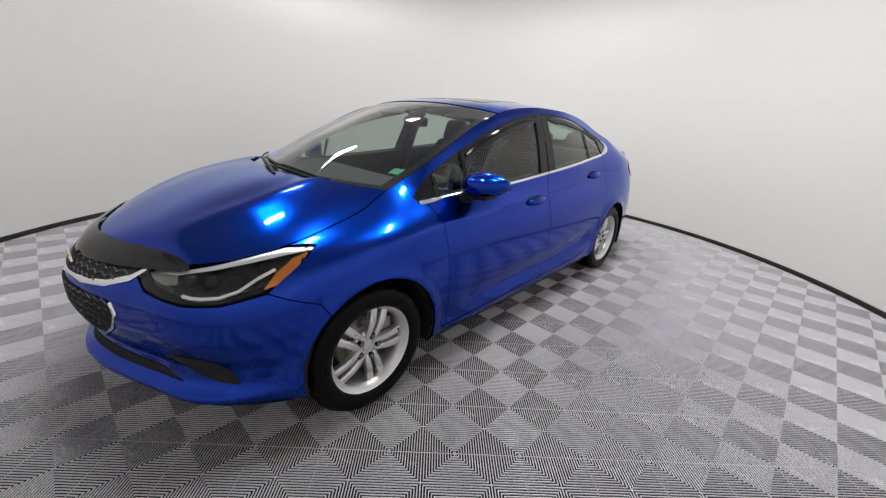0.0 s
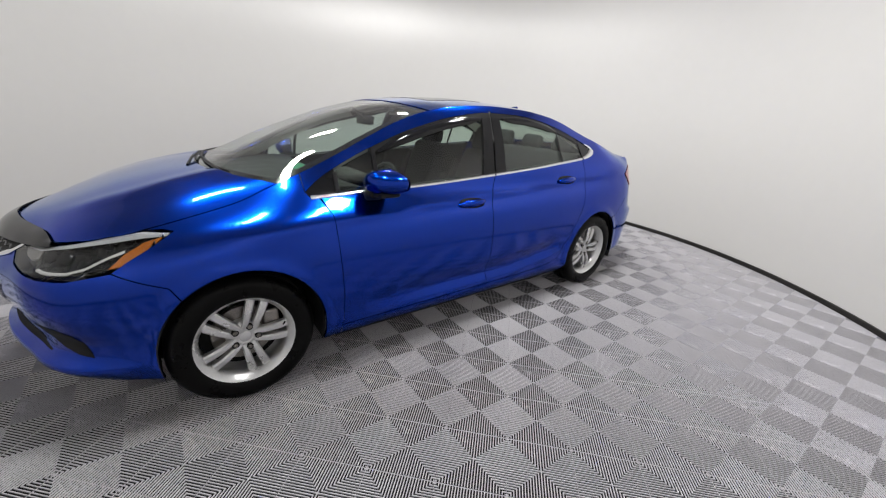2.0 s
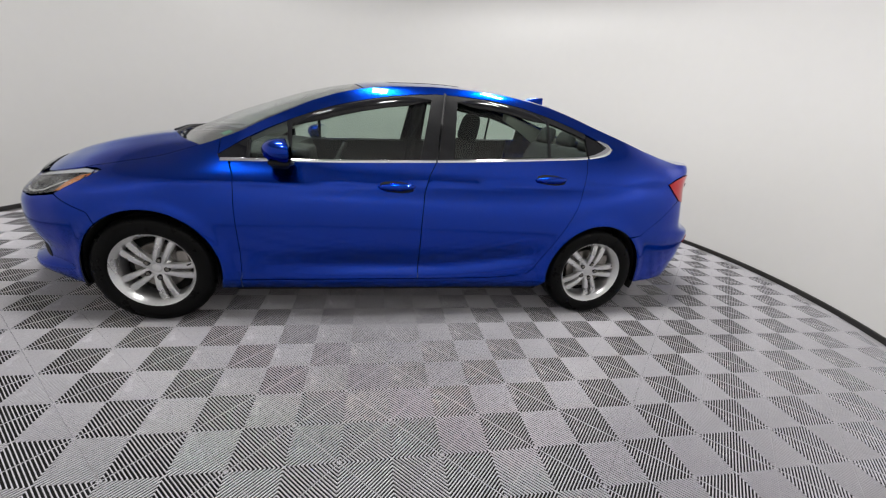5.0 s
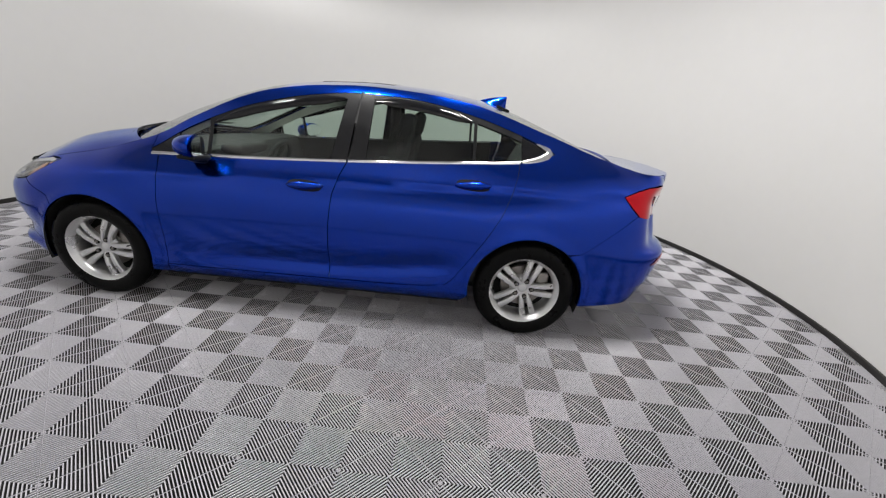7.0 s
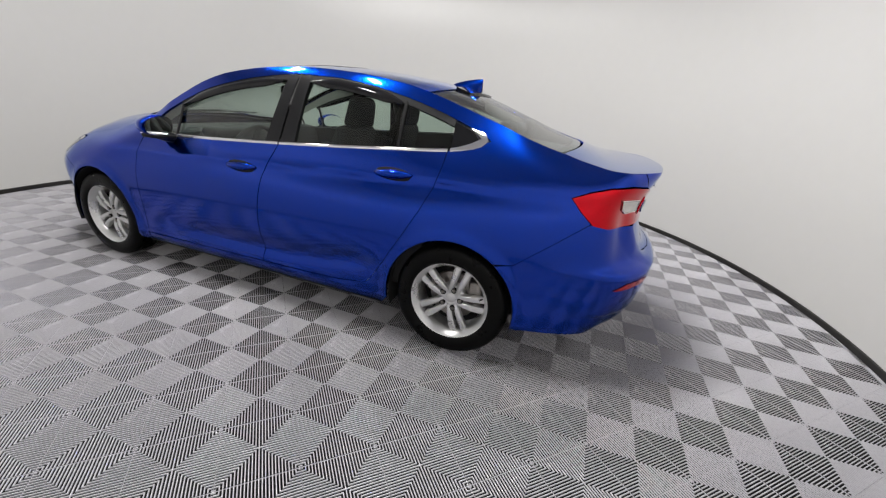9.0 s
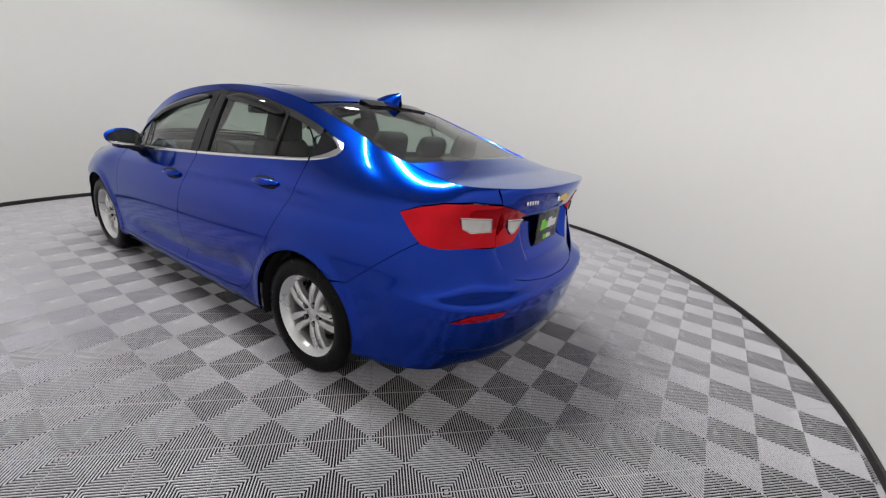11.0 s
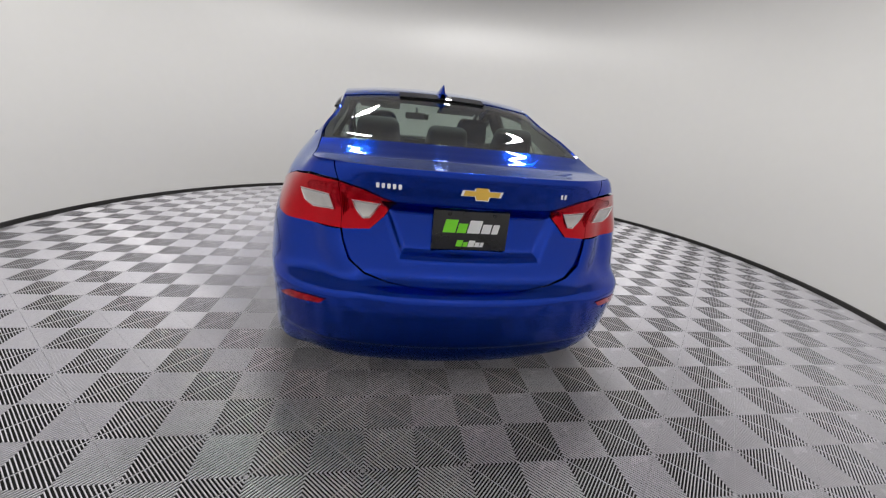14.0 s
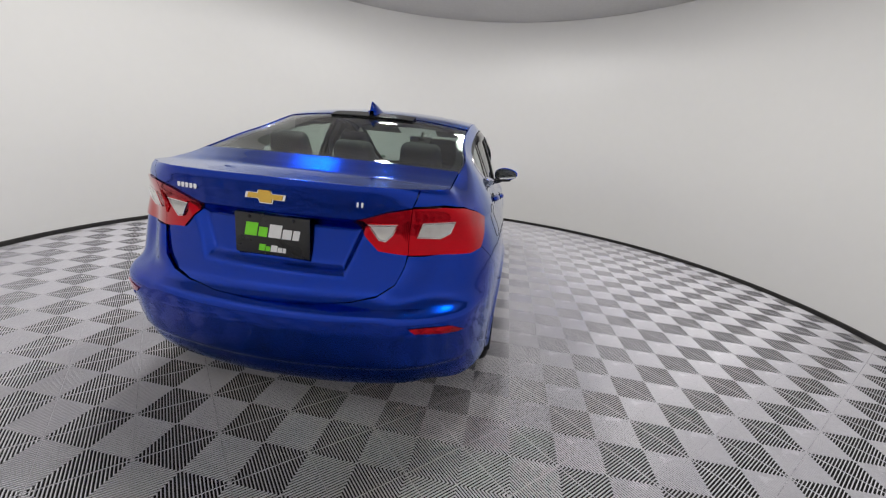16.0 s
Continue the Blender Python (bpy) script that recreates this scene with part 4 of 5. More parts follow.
def build_nose():
    upper = [(START, 0.690), (s_front(0.2), 0.696), (s_front(0.33), 0.712), (s_front(0.42), 0.742), (s_front(0.44), 0.762), (s_front(0.36), 0.772), (START, 0.775)]
    grille = front_patch("upper_grille", upper, CAVITY, CAR, "black mesh upper grille with a gold badge", 0.003, 0.02)
    for side in (-1, 1):
        ribbon("grille_frame", [(0.002, 0.684), (s_front(0.2), 0.689), (s_front(0.33), 0.704), (s_front(0.43), 0.738), (s_front(0.465), 0.772)], 0.022, CHROME, grille, side, 0.006, 0.003, "chrome lower grille bar")
        for z in (0.708, 0.728, 0.748):
            end = {0.708: 0.27, 0.728: 0.36, 0.748: 0.41}[z]
            n = 14
            line = [(s_front(end) * k / n, z + (0.005 if k % 2 else -0.005)) for k in range(n + 1)]
            ribbon("grille_bar", line, 0.0034, GRILLE, grille, side, 0.002, 0.006)
    lower = [(START, 0.455), (s_front(0.25), 0.468), (s_front(0.335), 0.53), (s_front(0.375), 0.60), (s_front(0.36), 0.635), (s_front(0.28), 0.65), (START, 0.65)]
    low = front_patch("lower_grille", lower, CAVITY, CAR, "large black lower grille in a chrome frame", 0.003, 0.02)
    for side in (-1, 1):
        edge = [(0.002, 0.448), (s_front(0.25), 0.461), (s_front(0.345), 0.526), (s_front(0.387), 0.60), (s_front(0.37), 0.645)]
        ribbon("grille_frame", edge, 0.014, CHROME, low, side, 0.006, 0.003, "chrome lower grille frame")
        for k, z in enumerate((0.475, 0.503, 0.531, 0.559, 0.587, 0.615, 0.642)):
            end = s_front(0.23 + 0.125 * min(1, (z - 0.45) / 0.14))
            n = 16
            line = [(end * q / n, z + (0.007 if q % 2 else -0.007)) for q in range(n + 1)]
            ribbon("grille_bar", line, 0.0045, GRILLE, low, side, 0.002, 0.006)
        pocket = [(s_front(0.56), 0.470), (s_front(0.63), 0.482), (s_front(0.70), 0.478), (s_of_x(-1.955), 0.455), (s_of_x(-1.92), 0.41), (s_of_x(-1.90), 0.355), (s_of_x(-1.96), 0.362), (s_front(0.68), 0.385), (s_front(0.61), 0.425)]
        panel("fog_pocket", pocket, CAVITY, CAR, side, "black fog lamp pocket", 0, 0.002, 0.02, 0.014, 0.008)
        slot = [(START, 0.385), (s_front(0.3), 0.383), (s_front(0.5), 0.375), (s_front(0.6), 0.35), (s_front(0.6), 0.343), (s_front(0.5), 0.345), (s_front(0.3), 0.338), (START, 0.335)]
        panel("lip_slot", slot, CAVITY, CAR, side, "black slot above the chin", 0, 0.002, 0.02, 0.014, 0.006)
        ribbon("air_dam", [(0.002, 0.235), (s_front(0.4), 0.235), (s_front(0.66), 0.232), (s_of_x(-1.72), 0.225)], 0.05, BLACK_TRIM, CAR, side, 0.003, -0.02, "black rubber air dam")
    # stone guard along the hood edge
    def guard(a, b):
        v = 2 * b - 1
        side = 1 if v > 0 else -1
        s = s_front(0.65) * abs(v)
        front = shell(s, 0.752 + 0.036 * abs(v) ** 2, side, 0.014)
        wide = 0.085 * (1 - 0.9 * abs(v) ** 4)
        back = Vector((front.x + wide, front.y * (1 - 0.02 * abs(v)), 0))
        back.z = max(hood_z(back.x, abs(back.y)) + 0.011, front.z + 0.004)
        p = front.lerp(back, a)
        bulge = 0.008 * math.sin(math.pi * a) * (1 - abs(v) ** 6)
        return Vector((p.x - bulge, p.y, p.z + bulge))

    surface("hood_guard", guard, 8, 48, GLOSS_BLACK, CAR, "smoked black stone guard on the hood edge", 0.004, False)


def badge(parent, at, mats, w, h, face):
    """A plain bow-shaped emblem: gold fill in a chrome rim. face: +1 looks to the rear, -1 to the front."""
    pts = [(-0.5, -0.16), (-0.17, -0.16), (-0.14, -0.42), (0.17, -0.42), (0.19, -0.16), (0.46, -0.16), (0.5, 0.2), (0.17, 0.2), (0.14, 0.45), (-0.17, 0.45), (-0.19, 0.2), (-0.46, 0.2)]
    ob = None
    for grow, out, mat, name in ((1.0, 0.007, mats[0], "badge"), (0.86, 0.010, mats[1], "badge_fill")):
        bm = bmesh.new()
        lo = [bm.verts.new((at[0], at[1] + y * w * (grow if grow == 1 else 0.93), at[2] + z * h * grow)) for y, z in pts]
        hi = [bm.verts.new((at[0] + face * out, at[1] + y * w * (grow * 0.97), at[2] + z * h * grow * 0.95)) for y, z in pts]
        bm.faces.new(hi)
        for i in range(len(pts)):
            bm.faces.new((lo[i], lo[(i + 1) % len(pts)], hi[(i + 1) % len(pts)], hi[i]))
        bmesh.ops.recalc_face_normals(bm, faces=bm.faces)
        made = part(name, bm, mat, ob or parent, "gold bow-shaped emblem in a chrome rim" if ob is None else "", False)
        ob = ob or made
    return ob


def build_tail():
    lid = BOOT_LID
    p = shell(LENGTH, 0.995, -1, 0.001, recess)
    badge(lid, (p.x, 0, 0.995), (CHROME, GOLD), 0.165, 0.062, 1)
    # number plate, blank dealer card with plain bars
    x = shell(LENGTH, 0.835, -1, 0, recess).x
    lean = math.degrees(math.atan2(shell(LENGTH, 0.76, -1, 0, recess).x - shell(LENGTH, 0.91, -1, 0, recess).x, 0.15))
    plate = thing("licence_plate", "black dealer plate with plain green and white bars", "plate", 0, 0, 0)
    plate.matrix_basis = Matrix.Translation((x + 0.016, -0.012, 0.838)) @ Euler((0, radians(-lean), 0)).to_matrix().to_4x4()
    part("plate_board", box_bm((0.008, 0.305, 0.158), r=0.003, seg=2), PLATE, plate)
    def slanted(y0, y1, z0, z1):
        bm = bmesh.new()
        lean_y = (z1 - z0) * 0.2
        pts = [(y0, z0), (y1, z0), (y1 + lean_y, z1), (y0 + lean_y, z1)]
        lo, hi = [bm.verts.new((0.0036, y, z)) for y, z in pts], [bm.verts.new((0.0056, y, z)) for y, z in pts]
        bm.faces.new(hi)
        for i in range(4):
            bm.faces.new((lo[i], lo[(i + 1) % 4], hi[(i + 1) % 4], hi[i]))
        bmesh.ops.recalc_face_normals(bm, faces=bm.faces)
        return bm

    for k, (y0, z0, size) in enumerate(((-0.113, -0.008, 1.0), (-0.056, -0.064, 0.5))):
        for q, (w, h) in enumerate(((0.050, 0.052), (0.036, 0.038), (0.050, 0.052), (0.036, 0.038), (0.026, 0.038))):
            y = y0 + size * (0, 0.056, 0.098, 0.154, 0.196)[q]
            mat, name = (GREEN, "green_bar") if q < 2 else (WHITE, "white_bar")
            part(name, slanted(y, y + w * size, z0, z0 + h * size), mat, plate, "", False)
    for y in (-0.09, 0.09):
        bm = lathe([(0.0, 0.003), (0.006, 0.002), (0.007, 0.0)], 12, "z")
        bmesh.ops.transform(bm, matrix=Matrix.Translation((0.004, y, 0.066)) @ Euler((0, radians(90), 0)).to_matrix().to_4x4(), verts=bm.verts)
        part("screw", bm, GLOSS_BLACK, plate)
    # chrome model badges as plain bars
    for y0, n, w in ((-0.405, 5, 0.013), (0.345, 2, 0.009)):
        for k in range(n):
            y = y0 + k * (w + 0.008) + w / 2
            s = s_rear(abs(y))
            c = shell(s, 0.998, -1 if y < 0 else 1, 0.002)
            part("badge_bar", box_bm((0.006, w, 0.02), c, r=0.0015, seg=1), CHROME, lid, "chrome badge bar")
    for side in (-1, 1):
        refl = [(s_of_x(2.13), 0.529), (s_of_x(2.19), 0.562), (s_rear(0.62), 0.569), (s_rear(0.555), 0.566), (s_rear(0.58), 0.545), (s_rear(0.68), 0.534), (s_of_x(2.16), 0.527)]
        panel("reflector", refl, RED_LENS, CAR, side, "slim red bumper reflector", 0, 0.004, 0.02, 0.01, 0.01)
        for y, z in ((0.33, 0.565), (0.63, 0.525)):
            s = s_rear(y)
            c, n = shell(s, z, side, 0.0), shell_normal(s, z, side)
            bm = lathe([(0.0, 0.003), (0.008, 0.0025), (0.010, 0.0)], 16, "z")
            bmesh.ops.transform(bm, matrix=Matrix.Translation(c) @ n.to_track_quat("Z", "Y").to_matrix().to_4x4(), verts=bm.verts)
            part("parking_sensor", bm, PAINT, CAR)
    # fuel flap in the rear quarter on the passenger side
    ring = []
    for k in range(33):
        a = 2 * math.pi * k / 32
        cx, cz = math.cos(a), math.sin(a)
        ring.append((s_of_x(1.60) + 0.085 * math.copysign(abs(cx) ** 0.6, cx), 0.895 + 0.075 * math.copysign(abs(cz) ** 0.6, cz)))
    ribbon("fuel_flap_gap", ring, 0.004, CAVITY, CAR, 1, 0.0012, 0.0, "thin gap round the fuel flap")
    # shark fin
    bm = bmesh.new()
    rows = []
    prof = [(0.0, -0.004, 0.028), (0.02, 0.008, 0.031), (0.06, 0.020, 0.032), (0.10, 0.029, 0.030), (0.14, 0.036, 0.026), (0.18, 0.041, 0.020), (0.20, 0.042, 0.012), (0.198, 0.028, 0.014), (0.192, -0.01, 0.022)]
    base = span(0.93, 0.5)
    for dx, dz, w in prof:
        zz = span(min(0.93 + dx, 1.0), 0.5).z if 0.93 + dx < 1.0 else base.z - 0.02
        rows.append([bm.verts.new((base.x + dx, y, (base.z - 0.012) * (1 - t) + (base.z + dz) * t)) for y, t in ((-w * 1.25, -0.45), (-w * 0.72, 0.35), (-w * 0.22, 0.92), (0, 1), (w * 0.22, 0.92), (w * 0.72, 0.35), (w * 1.25, -0.45))])
    for p, q in zip(rows, rows[1:]):
        for k in range(6):
            bm.faces.new((p[k], p[k + 1], q[k + 1], q[k]))
    bm.faces.new(rows[-1])
    bm.faces.new(rows[0][::-1])
    bmesh.ops.recalc_face_normals(bm, faces=bm.faces)
    part("shark_fin_antenna", bm, PAINT, CAR, "body-coloured shark fin aerial")
    # sunroof panel
    surface("sunroof", lambda a, b: span(-0.02 + 0.42 * a, 0.2 + 0.6 * b, 0.0015), 10, 20, GLOSS_BLACK, CAR, "dark glass sunroof panel", 0.004)
    # sticker inside the windshield
    surface("windshield_sticker", lambda a, b: span(-0.965 + 0.045 * a, 0.030 + 0.032 * b, -0.009, 0.012), 3, 3, STICKER_GREEN, CAR, "small green sticker inside the windshield", 0)
    # wipers
    for y0, y1, up in ((-0.44, 0.21, 0.055), (-0.10, 0.50, 0.06)):
        def on_glass(t, lift):
            y = y0 + (y1 - y0) * t
            u = y / 0.68
            return span(WS0 + 0.012 + up * t, 0.5 + u / 2, lift)
        part("wiper_blade", tube([on_glass(k / 10, 0.007) for k in range(11)], 0.006, 6), BLACK_TRIM, CAR, "black wiper blade")
        arm = [on_glass(-0.12, 0.002) - Vector((0.05, 0, 0.004)), on_glass(0.1, 0.014) - Vector((0.02, 0, 0)), on_glass(0.52, 0.013)]
        part("wiper_arm", tube(arm, 0.008, 6), BLACK_TRIM, CAR, "black wiper arm")


build_nose()
p = shell(0.0, 0.735, -1, 0.014)
badge(CAR, (p.x, 0, 0.735), (CHROME, GOLD), 0.15, 0.06, -1)
build_tail()


# ---- underbody and cabin ----
def build_cabin():
    bm = box_bm((3.9, 1.36, 0.08), (0.0, 0, 0.26), r=0.03)
    part("underbody", bm, CAVITY, CAR, "dark underbody")
    part("engine_bay_shield", box_bm((0.08, 1.1, 0.5), (-0.95, 0, 0.6), r=0.02), CAVITY, CAR)
    # dashboard
    def dash(a, b):
        u = 2 * b - 1
        k = 1 - abs(u) ** 3
        t = a
        x = -1.30 * k - 1.03 * (1 - k) + 0.72 * t * k + 0.43 * t * (1 - k)
        z = 0.955 - 0.004 * t + 0.022 * math.sin(math.pi * t) - 0.34 * max(0, t - 0.82) / 0.18
        return Vector((x, u * 0.70, z))
    surface("dashboard", dash, 20, 24, INTERIOR, CAR, "dark grey dashboard", 0.02)
    part("dash_hood", box_bm((0.16, 0.36, 0.07), (-0.62, -0.36, 0.965), r=0.03), INTERIOR, CAR)
    # steering wheel
    c = Vector((-0.42, -0.36, 0.86))
    m = Matrix.Translation(c) @ Euler((0, radians(-65), 0)).to_matrix().to_4x4()
    ring = [m @ Vector((0.185 * math.cos(2 * math.pi * k / 40), 0.185 * math.sin(2 * math.pi * k / 40), 0)) for k in range(40)]
    wheel = part("steering_wheel", tube(ring, 0.016, 10, True), INTERIOR, CAR, "black steering wheel")
    bm = box_bm((0.14, 0.14, 0.05), r=0.02)
    rbox(bm, (0.05, 0.36, 0.025), (0, 0, 0), r=0.01)
    rbox(bm, (0.18, 0.05, 0.025), (0.09, 0, 0), r=0.01)
    bmesh.ops.transform(bm, matrix=m, verts=bm.verts)
    part("steering_hub", bm, INTERIOR, wheel)
    part("steering_column", tube([c, c + Vector((-0.25, 0, -0.12))], 0.04, 10), INTERIOR, wheel)
    surface("headliner", lambda a, b: span(WS1 + 0.02 + (RW0 - WS1 - 0.05) * a, b, -0.035, 0.03), 12, 12, HEADLINER, CAR, "pale grey headliner", 0, False)
    for side in (-1, 1):
        # inner door skins
        for x0, x1 in ((-0.88, 0.16), (0.16, 1.15)):
            bm = bmesh.new()
            n = 12
            rows = []
            for k in range(n + 1):
                x = x0 + (x1 - x0) * k / n
                rows.append([bm.verts.new(shell(s_of_x(x), z, side, o)) for z, o in ((BELT(x) + 0.004, -0.015), (BELT(x) + 0.004, -0.075), (0.75, -0.10), (0.70, -0.15), (0.62, -0.12), (0.32, -0.10))])
            for p, q in zip(rows, rows[1:]):
                for k in range(5):
                    bm.faces.new((p[k], p[k + 1], q[k + 1], q[k]))
            bmesh.ops.recalc_face_normals(bm, faces=bm.faces)
            part("door_lining", bm, INTERIOR, CAR, "dark door lining")
        # pillar linings
        def a_pillar(a, b, side=side):
            x = WS0 + (WS1 - WS0) * a
            p = rail_point(x, side)
            q = shell(s_of_x(x + 0.04), max(DLO_TOP(min(x + 0.04, 1.4)) - 0.01, 0.94), side, -0.03)
            return p.lerp(q, b) + Vector((0.01, -side * 0.03, -0.02))
        surface("pillar_lining", a_pillar, 10, 2, HEADLINER, CAR, "pale grey pillar lining", 0)

        def c_pillar(a, b, side=side):
            x = RW0 + (RW1 - RW0) * a
            p = rail_point(x, side)
            lo = shell(s_of_x(min(x, 1.62)), max(min(DLO_TOP(x), p.z - 0.05) - 0.12 * a, 1.0), side, -0.03)
            return p.lerp(lo, b) + Vector((0, -side * 0.03, -0.02))
        surface("pillar_lining", c_pillar, 10, 2, HEADLINER, CAR, "grey pillar lining", 0)
        bm = tube([shell(s_of_x(0.20), 0.5, side, -0.07), shell(s_of_x(0.22), 1.0, side, -0.05), shell(s_of_x(0.25), 1.2, side, -0.045), shell(s_of_x(0.27), 1.37, side, -0.05)], 0.045, 8)
        part("pillar_lining", bm, INTERIOR, CAR, "dark centre pillar lining")
    # front seats
    for y in (-0.36, 0.36):
        seat = part("front_seat", box_bm((0.52, 0.50, 0.16), (0.05, y, 0.50), (0, -8, 0), 0.06, 4), SEAT, CAR, "charcoal fabric front seat")
        bm = box_bm((0.14, 0.48, 0.62), (0.39, y, 0.82), (0, 17, 0), 0.06, 4, (0.8, 0.78))
        for q in (-1, 1):
            rbox(bm, (0.17, 0.07, 0.45), (0.355, y + q * 0.21, 0.80), (0, 17, q * 6), 0.03, 3, (0.7, 0.8))
        part("backrest", bm, SEAT, seat)
        part("headrest", box_bm((0.10, 0.27, 0.19), (0.50, y, 1.195), (0, 12, 0), 0.045, 4, (0.9, 0.82)), SEAT, seat)
        for q in (-0.06, 0.06):
            part("headrest_post", tube([(0.47, y + q, 1.04), (0.50, y + q, 1.16)], 0.006, 6), CHROME, seat)
    # rear bench
    bench = part("rear_bench", box_bm((0.50, 1.20, 0.18), (0.98, 0, 0.52), (0, -6, 0), 0.06, 4), SEAT, CAR, "charcoal fabric rear bench")
    part("backrest", box_bm((0.15, 1.24, 0.58), (1.32, 0, 0.83), (0, 24, 0), 0.06, 4, (0.8, 0.92)), SEAT, bench)
    for y in (-0.38, 0.0, 0.38):
        k = 0.8 if y == 0 else 1.0
        part("headrest", box_bm((0.09, 0.25, 0.15 * k), (1.44, y, 1.145 + 0.02 * k), (0, 18, 0), 0.04, 4, (0.85, 0.85)), SEAT, bench)
    part("parcel_shelf", box_bm((0.40, 1.20, 0.03), (1.60, 0, 1.065), (0, 4, 0), 0.012), INTERIOR, CAR, "dark parcel shelf")
    part("centre_console", box_bm((0.95, 0.20, 0.22), (0.02, 0, 0.55), r=0.04), INTERIOR, CAR)
    # inside mirror and sun visors
    m = part("inside_mirror", box_bm((0.035, 0.23, 0.062), (-0.34, 0.0, 1.285), (0, 10, 0), 0.018), GLOSS_BLACK, CAR, "black inside mirror")
    part("mirror_glass", box_bm((0.002, 0.205, 0.046), (-0.321, 0.0, 1.283), (0, 10, 0), 0.0008, 1), MIRROR, m)
    part("mirror_stem", tube([(-0.36, 0, 1.31), (-0.43, 0, 1.355)], 0.012, 8), GLOSS_BLACK, m)
    for y in (-0.36, 0.36):
        part("sun_visor", box_bm((0.16, 0.36, 0.016), (-0.17, y, 1.355), (0, -14, 0), 0.006), HEADLINER, CAR, "pale grey sun visor")


build_cabin()


# ---- wheels ----
def spoke(bm, a, q):
    """One of a pair of parallel spokes from the hub to the rim; q: which side of the pair's axis."""
    ang = radians(a)
    c, d = Vector((math.cos(ang), 0, math.sin(ang))), Vector((-math.sin(ang), 0, math.cos(ang)))
    prof = []
    for k in range(9):
        t = k / 8
        r = 0.035 + 0.172 * t
        off = q * (0.0190 + 0.0150 * t)
        w = (0.026 + 0.014 * t) / 2
        y = 0.046 + 0.018 * math.sin(math.pi * min(0.15 + t * 0.95, 1)) + 0.010 * t
        row = []
        for e, h in ((-1, -0.034), (-1, -0.008), (-0.55, 0.0), (0.55, 0.0), (1, -0.008), (1, -0.034)):
            p = c * r + d * (off + w * e)
            row.append(bm.verts.new((p.x, -(y + h), p.z)))
        prof.append(row)
    for p, s in zip(prof, prof[1:]):
        for k in range(5):
            bm.faces.new((p[k], p[k + 1], s[k + 1], s[k]))


def build_wheel():
    """A wheel with its outer face at -y, centred on the hub."""
    wheel = new("wheel")
    wheel.parent = CAR
    tagged(wheel, "silver twin-spoke alloy wheel with a black tyre")
    R, W = 0.316, 0.102
    prof = [(0.212, -0.088), (0.218, -0.096), (0.230, -0.103), (0.252, -0.106), (0.275, -0.1045), (0.291, -0.099), (0.302, -0.090), (0.309, -0.080)]
    for g in (-0.055, -0.02, 0.02, 0.055):
        prof += [(R, g - 0.014 if g > -0.05 else g - 0.012), (R + 0.0005, g - 0.005), (R - 0.006, g - 0.004), (R - 0.006, g + 0.004), (R + 0.0005, g + 0.005)]
    prof += [(0.309, 0.080), (0.302, 0.090), (0.272, 0.1045), (0.238, 0.103), (0.222, 0.090)]
    part("tyre", lathe(prof, 72), RUBBER, wheel)
    bm = lathe([(0.205, 0.085), (0.195, 0.05), (0.187, -0.02), (0.190, -0.058), (0.198, -0.070), (0.207, -0.084), (0.216, -0.0935), (0.2215, -0.097), (0.223, -0.090), (0.211, -0.078)], 72)
    part("rim", bm, SILVER, wheel)
    bm = bmesh.new()
    for k in range(5):
        a = 68 + 72 * k
        for q in (-1, 1):
            spoke(bm, a, q)
    bmesh.ops.recalc_face_normals(bm, faces=bm.faces)
    part("spokes", bm, SILVER, wheel, "five silver twin spokes")
    part("hub", lathe([(0.0, -0.050), (0.020, -0.050), (0.028, -0.047), (0.034, -0.050), (0.060, -0.046), (0.074, -0.036), (0.080, -0.02), (0.080, 0.0)], 40), SILVER, wheel)
    part("centre_cap", lathe([(0.0, -0.0535), (0.016, -0.053), (0.025, -0.050), (0.027, -0.046)], 28), SILVER, wheel)
    for k in range(5):
        a = radians(68 + 72 * k)
        bm = lathe([(0.0, -0.068), (0.007, -0.0675), (0.0095, -0.065), (0.0105, -0.045)], 6)
        bmesh.ops.translate(bm, verts=bm.verts, vec=(0.055 * math.cos(a), 0.002, 0.055 * math.sin(a)))
        nut = part("lug_nut", bm, STEEL, wheel, "dark lug nut")
        bm = lathe([(0.0104, -0.0615), (0.0155, -0.0625), (0.0165, -0.050)], 16)
        bmesh.ops.translate(bm, verts=bm.verts, vec=(0.055 * math.cos(a), 0.002, 0.055 * math.sin(a)))
        part("nut_seat", bm, CAVITY, nut)
    part("brake_disc", lathe([(0.07, 0.0), (0.135, 0.0), (0.138, 0.004), (0.138, 0.02), (0.07, 0.02), (0.07, 0.0)], 48), STEEL, wheel)
    part("brake_caliper", box_bm((0.075, 0.07, 0.16), (0.125, 0.01, 0.02), r=0.015), STEEL, wheel)
    part("wheel_back", lathe([(0.0, 0.04), (0.185, 0.04)], 40), CAVITY, wheel)
    bm = tube([(0.178, -0.055, 0.03), (0.166, -0.075, 0.03)], 0.004, 6)
    part("valve_stem", bm, RUBBER, wheel)
    return wheel


WHEEL_TRACK = 0.772
wheel = build_wheel()
wheel.matrix_basis = pose(-1.35, -WHEEL_TRACK, 0.317)
copy_thing(wheel, pose(1.35, -WHEEL_TRACK, 0.317, 0, -4, 0))
copy_thing(wheel, pose(-1.35, WHEEL_TRACK, 0.317, 0, 20, 180))
copy_thing(wheel, pose(1.35, WHEEL_TRACK, 0.317, 0, -10, 180))
for x in (-1.35, 1.35):
    part("axle", tube([(x, -0.7, 0.317), (x, 0.7, 0.317)], 0.03, 10), CAVITY, CAR)

# ---- floor tiles ----
PITCH, TILE_TURN = 0.1993, -1.0
RIBS = 25


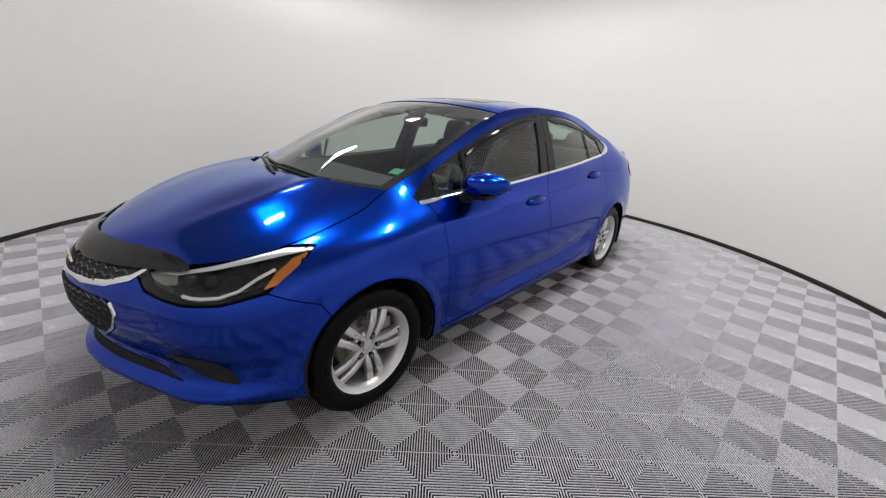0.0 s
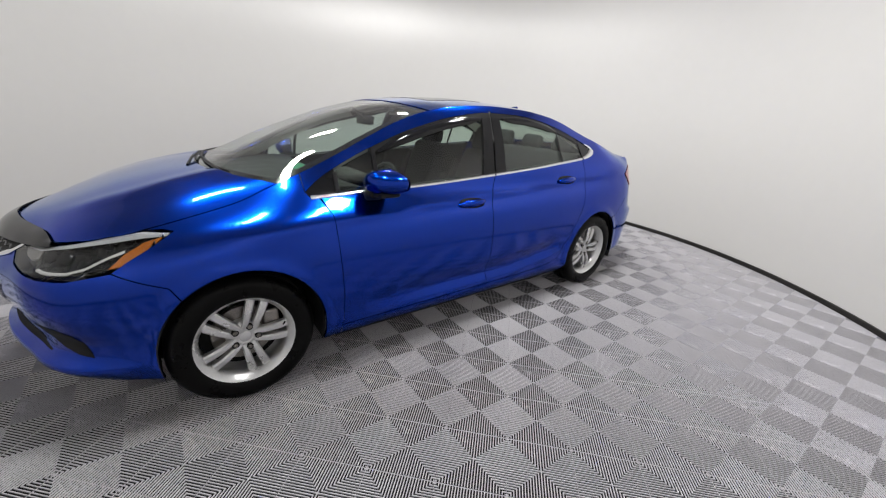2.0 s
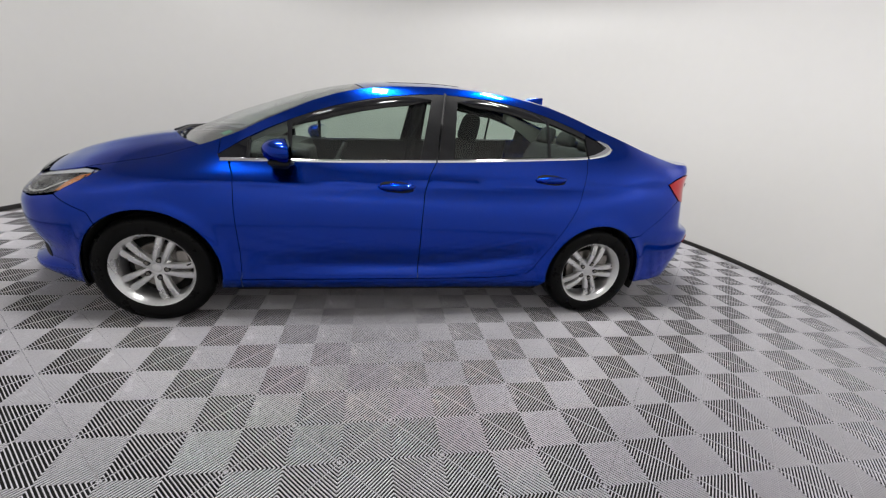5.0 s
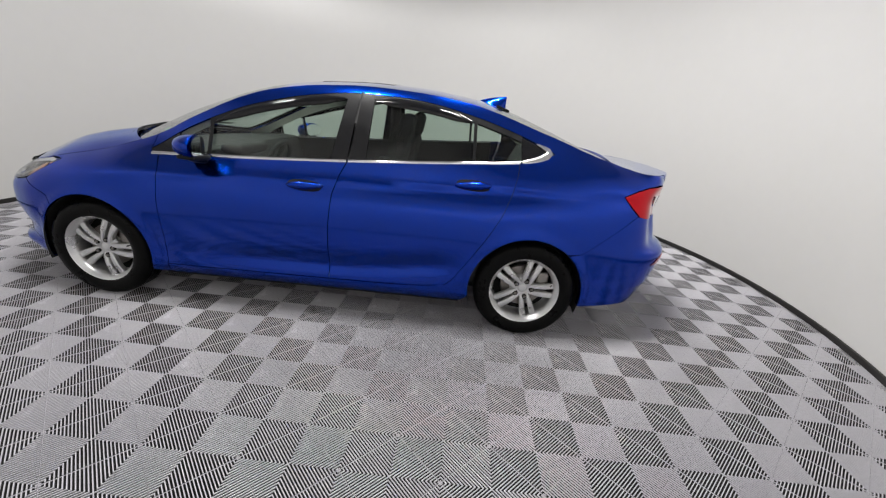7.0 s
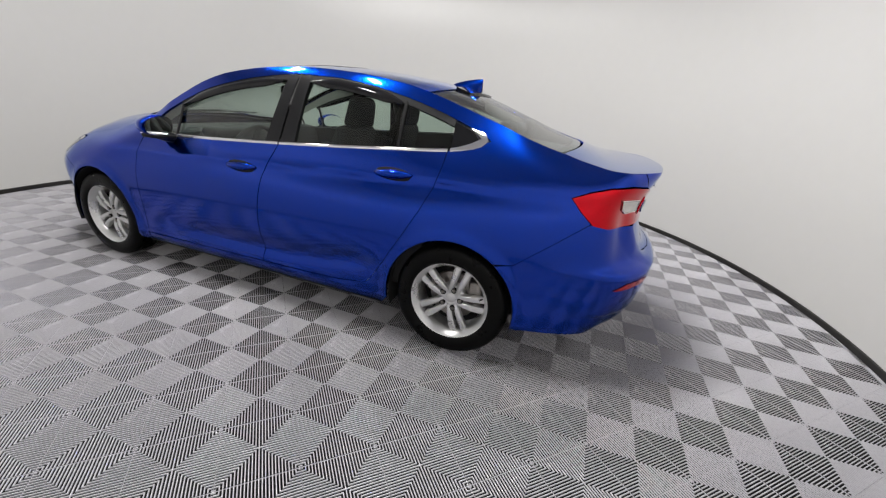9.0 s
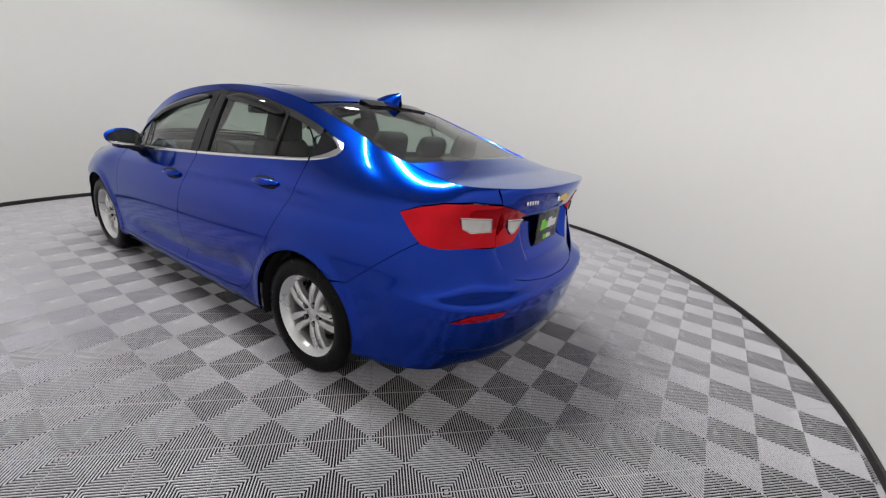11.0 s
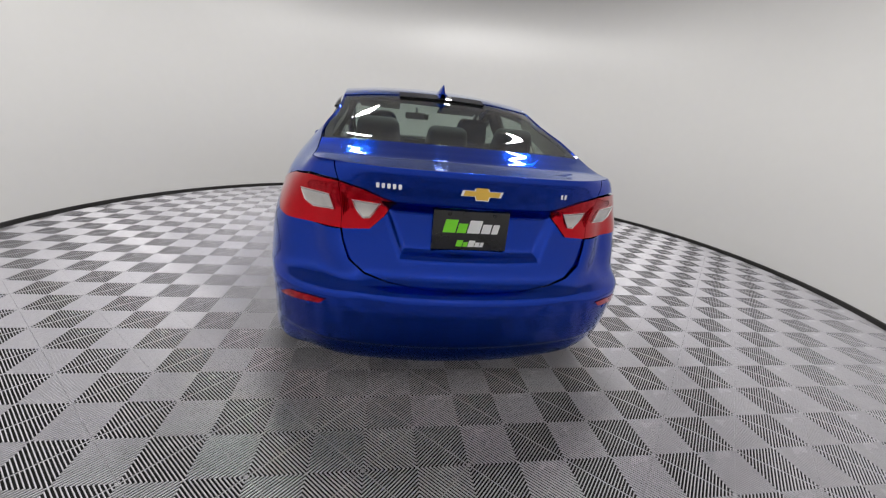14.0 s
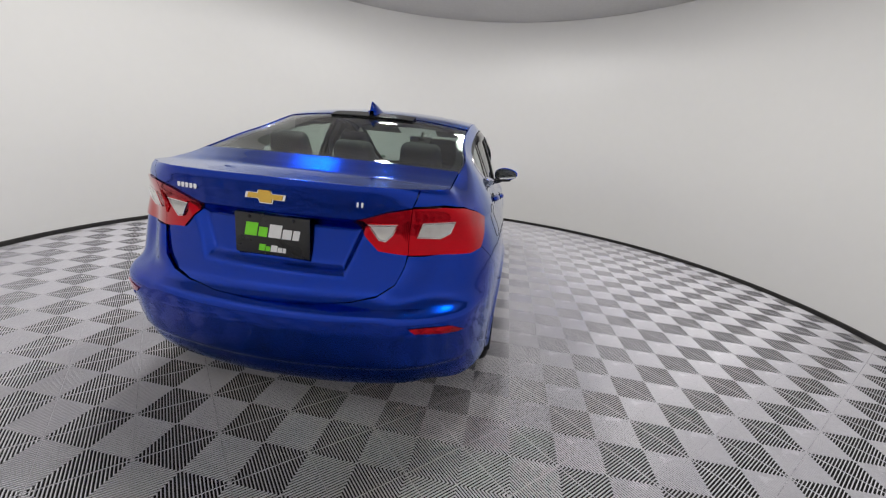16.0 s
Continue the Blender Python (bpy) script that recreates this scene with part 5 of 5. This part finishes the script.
def rib_tile():
    """One tile of two by two squares, each with ribs across its corner line, turned a quarter from square to square."""
    verts, faces = [], []
    h = PITCH
    step = h * math.sqrt(2) / RIBS

    r, slot = 0.19 * step, 0.0008
    section = [(-r, -0.0056)] + [(-r * math.cos(math.pi * k / 6), -0.0028 + 0.0026 * math.sin(math.pi * k / 6)) for k in range(7)] + [(r, -0.0056)]

    def quads(base, n):
        for k in range(n - 1):
            faces.append([base + 2 * k, base + 2 * k + 2, base + 2 * k + 3, base + 2 * k + 1][::-1])

    def rib(mid, place):
        """A rounded bar along the corner line, mitred on the edges of its square and split by the cross bar."""
        for half in (0, 1):
            base = len(verts)
            for off, z in section:
                d = (mid + off) * math.sqrt(2)
                u0, u1 = (0, d) if d <= h else (d - h, h)
                cut = min(slot, max(d / 2 - u0, 0))
                for u in ((u0, d / 2 - cut) if half == 0 else (d / 2 + cut, u1)):
                    verts.append((*place(u, d - u), z))
            quads(base, len(section))

    def cross_bar(place):
        """The thin bar from corner to corner that ties the ribs together."""
        base = len(verts)
        for off, z in ((-0.0008, -0.006), (-0.0006, -0.0022), (0.0006, -0.0022), (0.0008, -0.006)):
            for u in (h, 0.0):
                verts.append((*place(min(max(u + off, 0), h), min(max(u - off, 0), h)), z))
        quads(base, 4)

    for i in (0, 1):
        for j in (0, 1):
            sx, sy = (1 if i else -1), (1 if j else -1)

            def place(u, v, sx=sx, sy=sy):
                return (sx * u, sy * v)

            start = len(faces)
            for k in range(RIBS):
                rib((k + 0.5) * step, place)
            cross_bar(place)
            if sx * sy < 0:
                for q in range(start, len(faces)):
                    faces[q] = faces[q][::-1]
    me = bpy.data.meshes.new("tile")
    me.from_pydata(verts, [], faces)
    me.materials.append(TILE)
    me.polygons.foreach_set("use_smooth", [True] * len(me.polygons))
    return me


def lay_tiles():
    me = rib_tile()
    turn = Euler((0, 0, radians(TILE_TURN)))
    m = turn.to_matrix()
    origin = Vector((-0.28, -1.94, 0))
    for i in range(-18, 26):
        for j in range(-10, 32):
            if i % 2 or j % 2:
                continue
            # tile centres lie on the corners where the ribs run round
            p = origin + m @ Vector((i * PITCH, j * PITCH, 0))
            if math.hypot(p.x - ROOM_X, p.y - ROOM_Y) < ROOM_R + 0.2:
                ob = new("tile", me)
                ob.parent = floor
                ob.location = p - Vector((ROOM_X, ROOM_Y, 0))
                ob.rotation_euler = turn


lay_tiles()
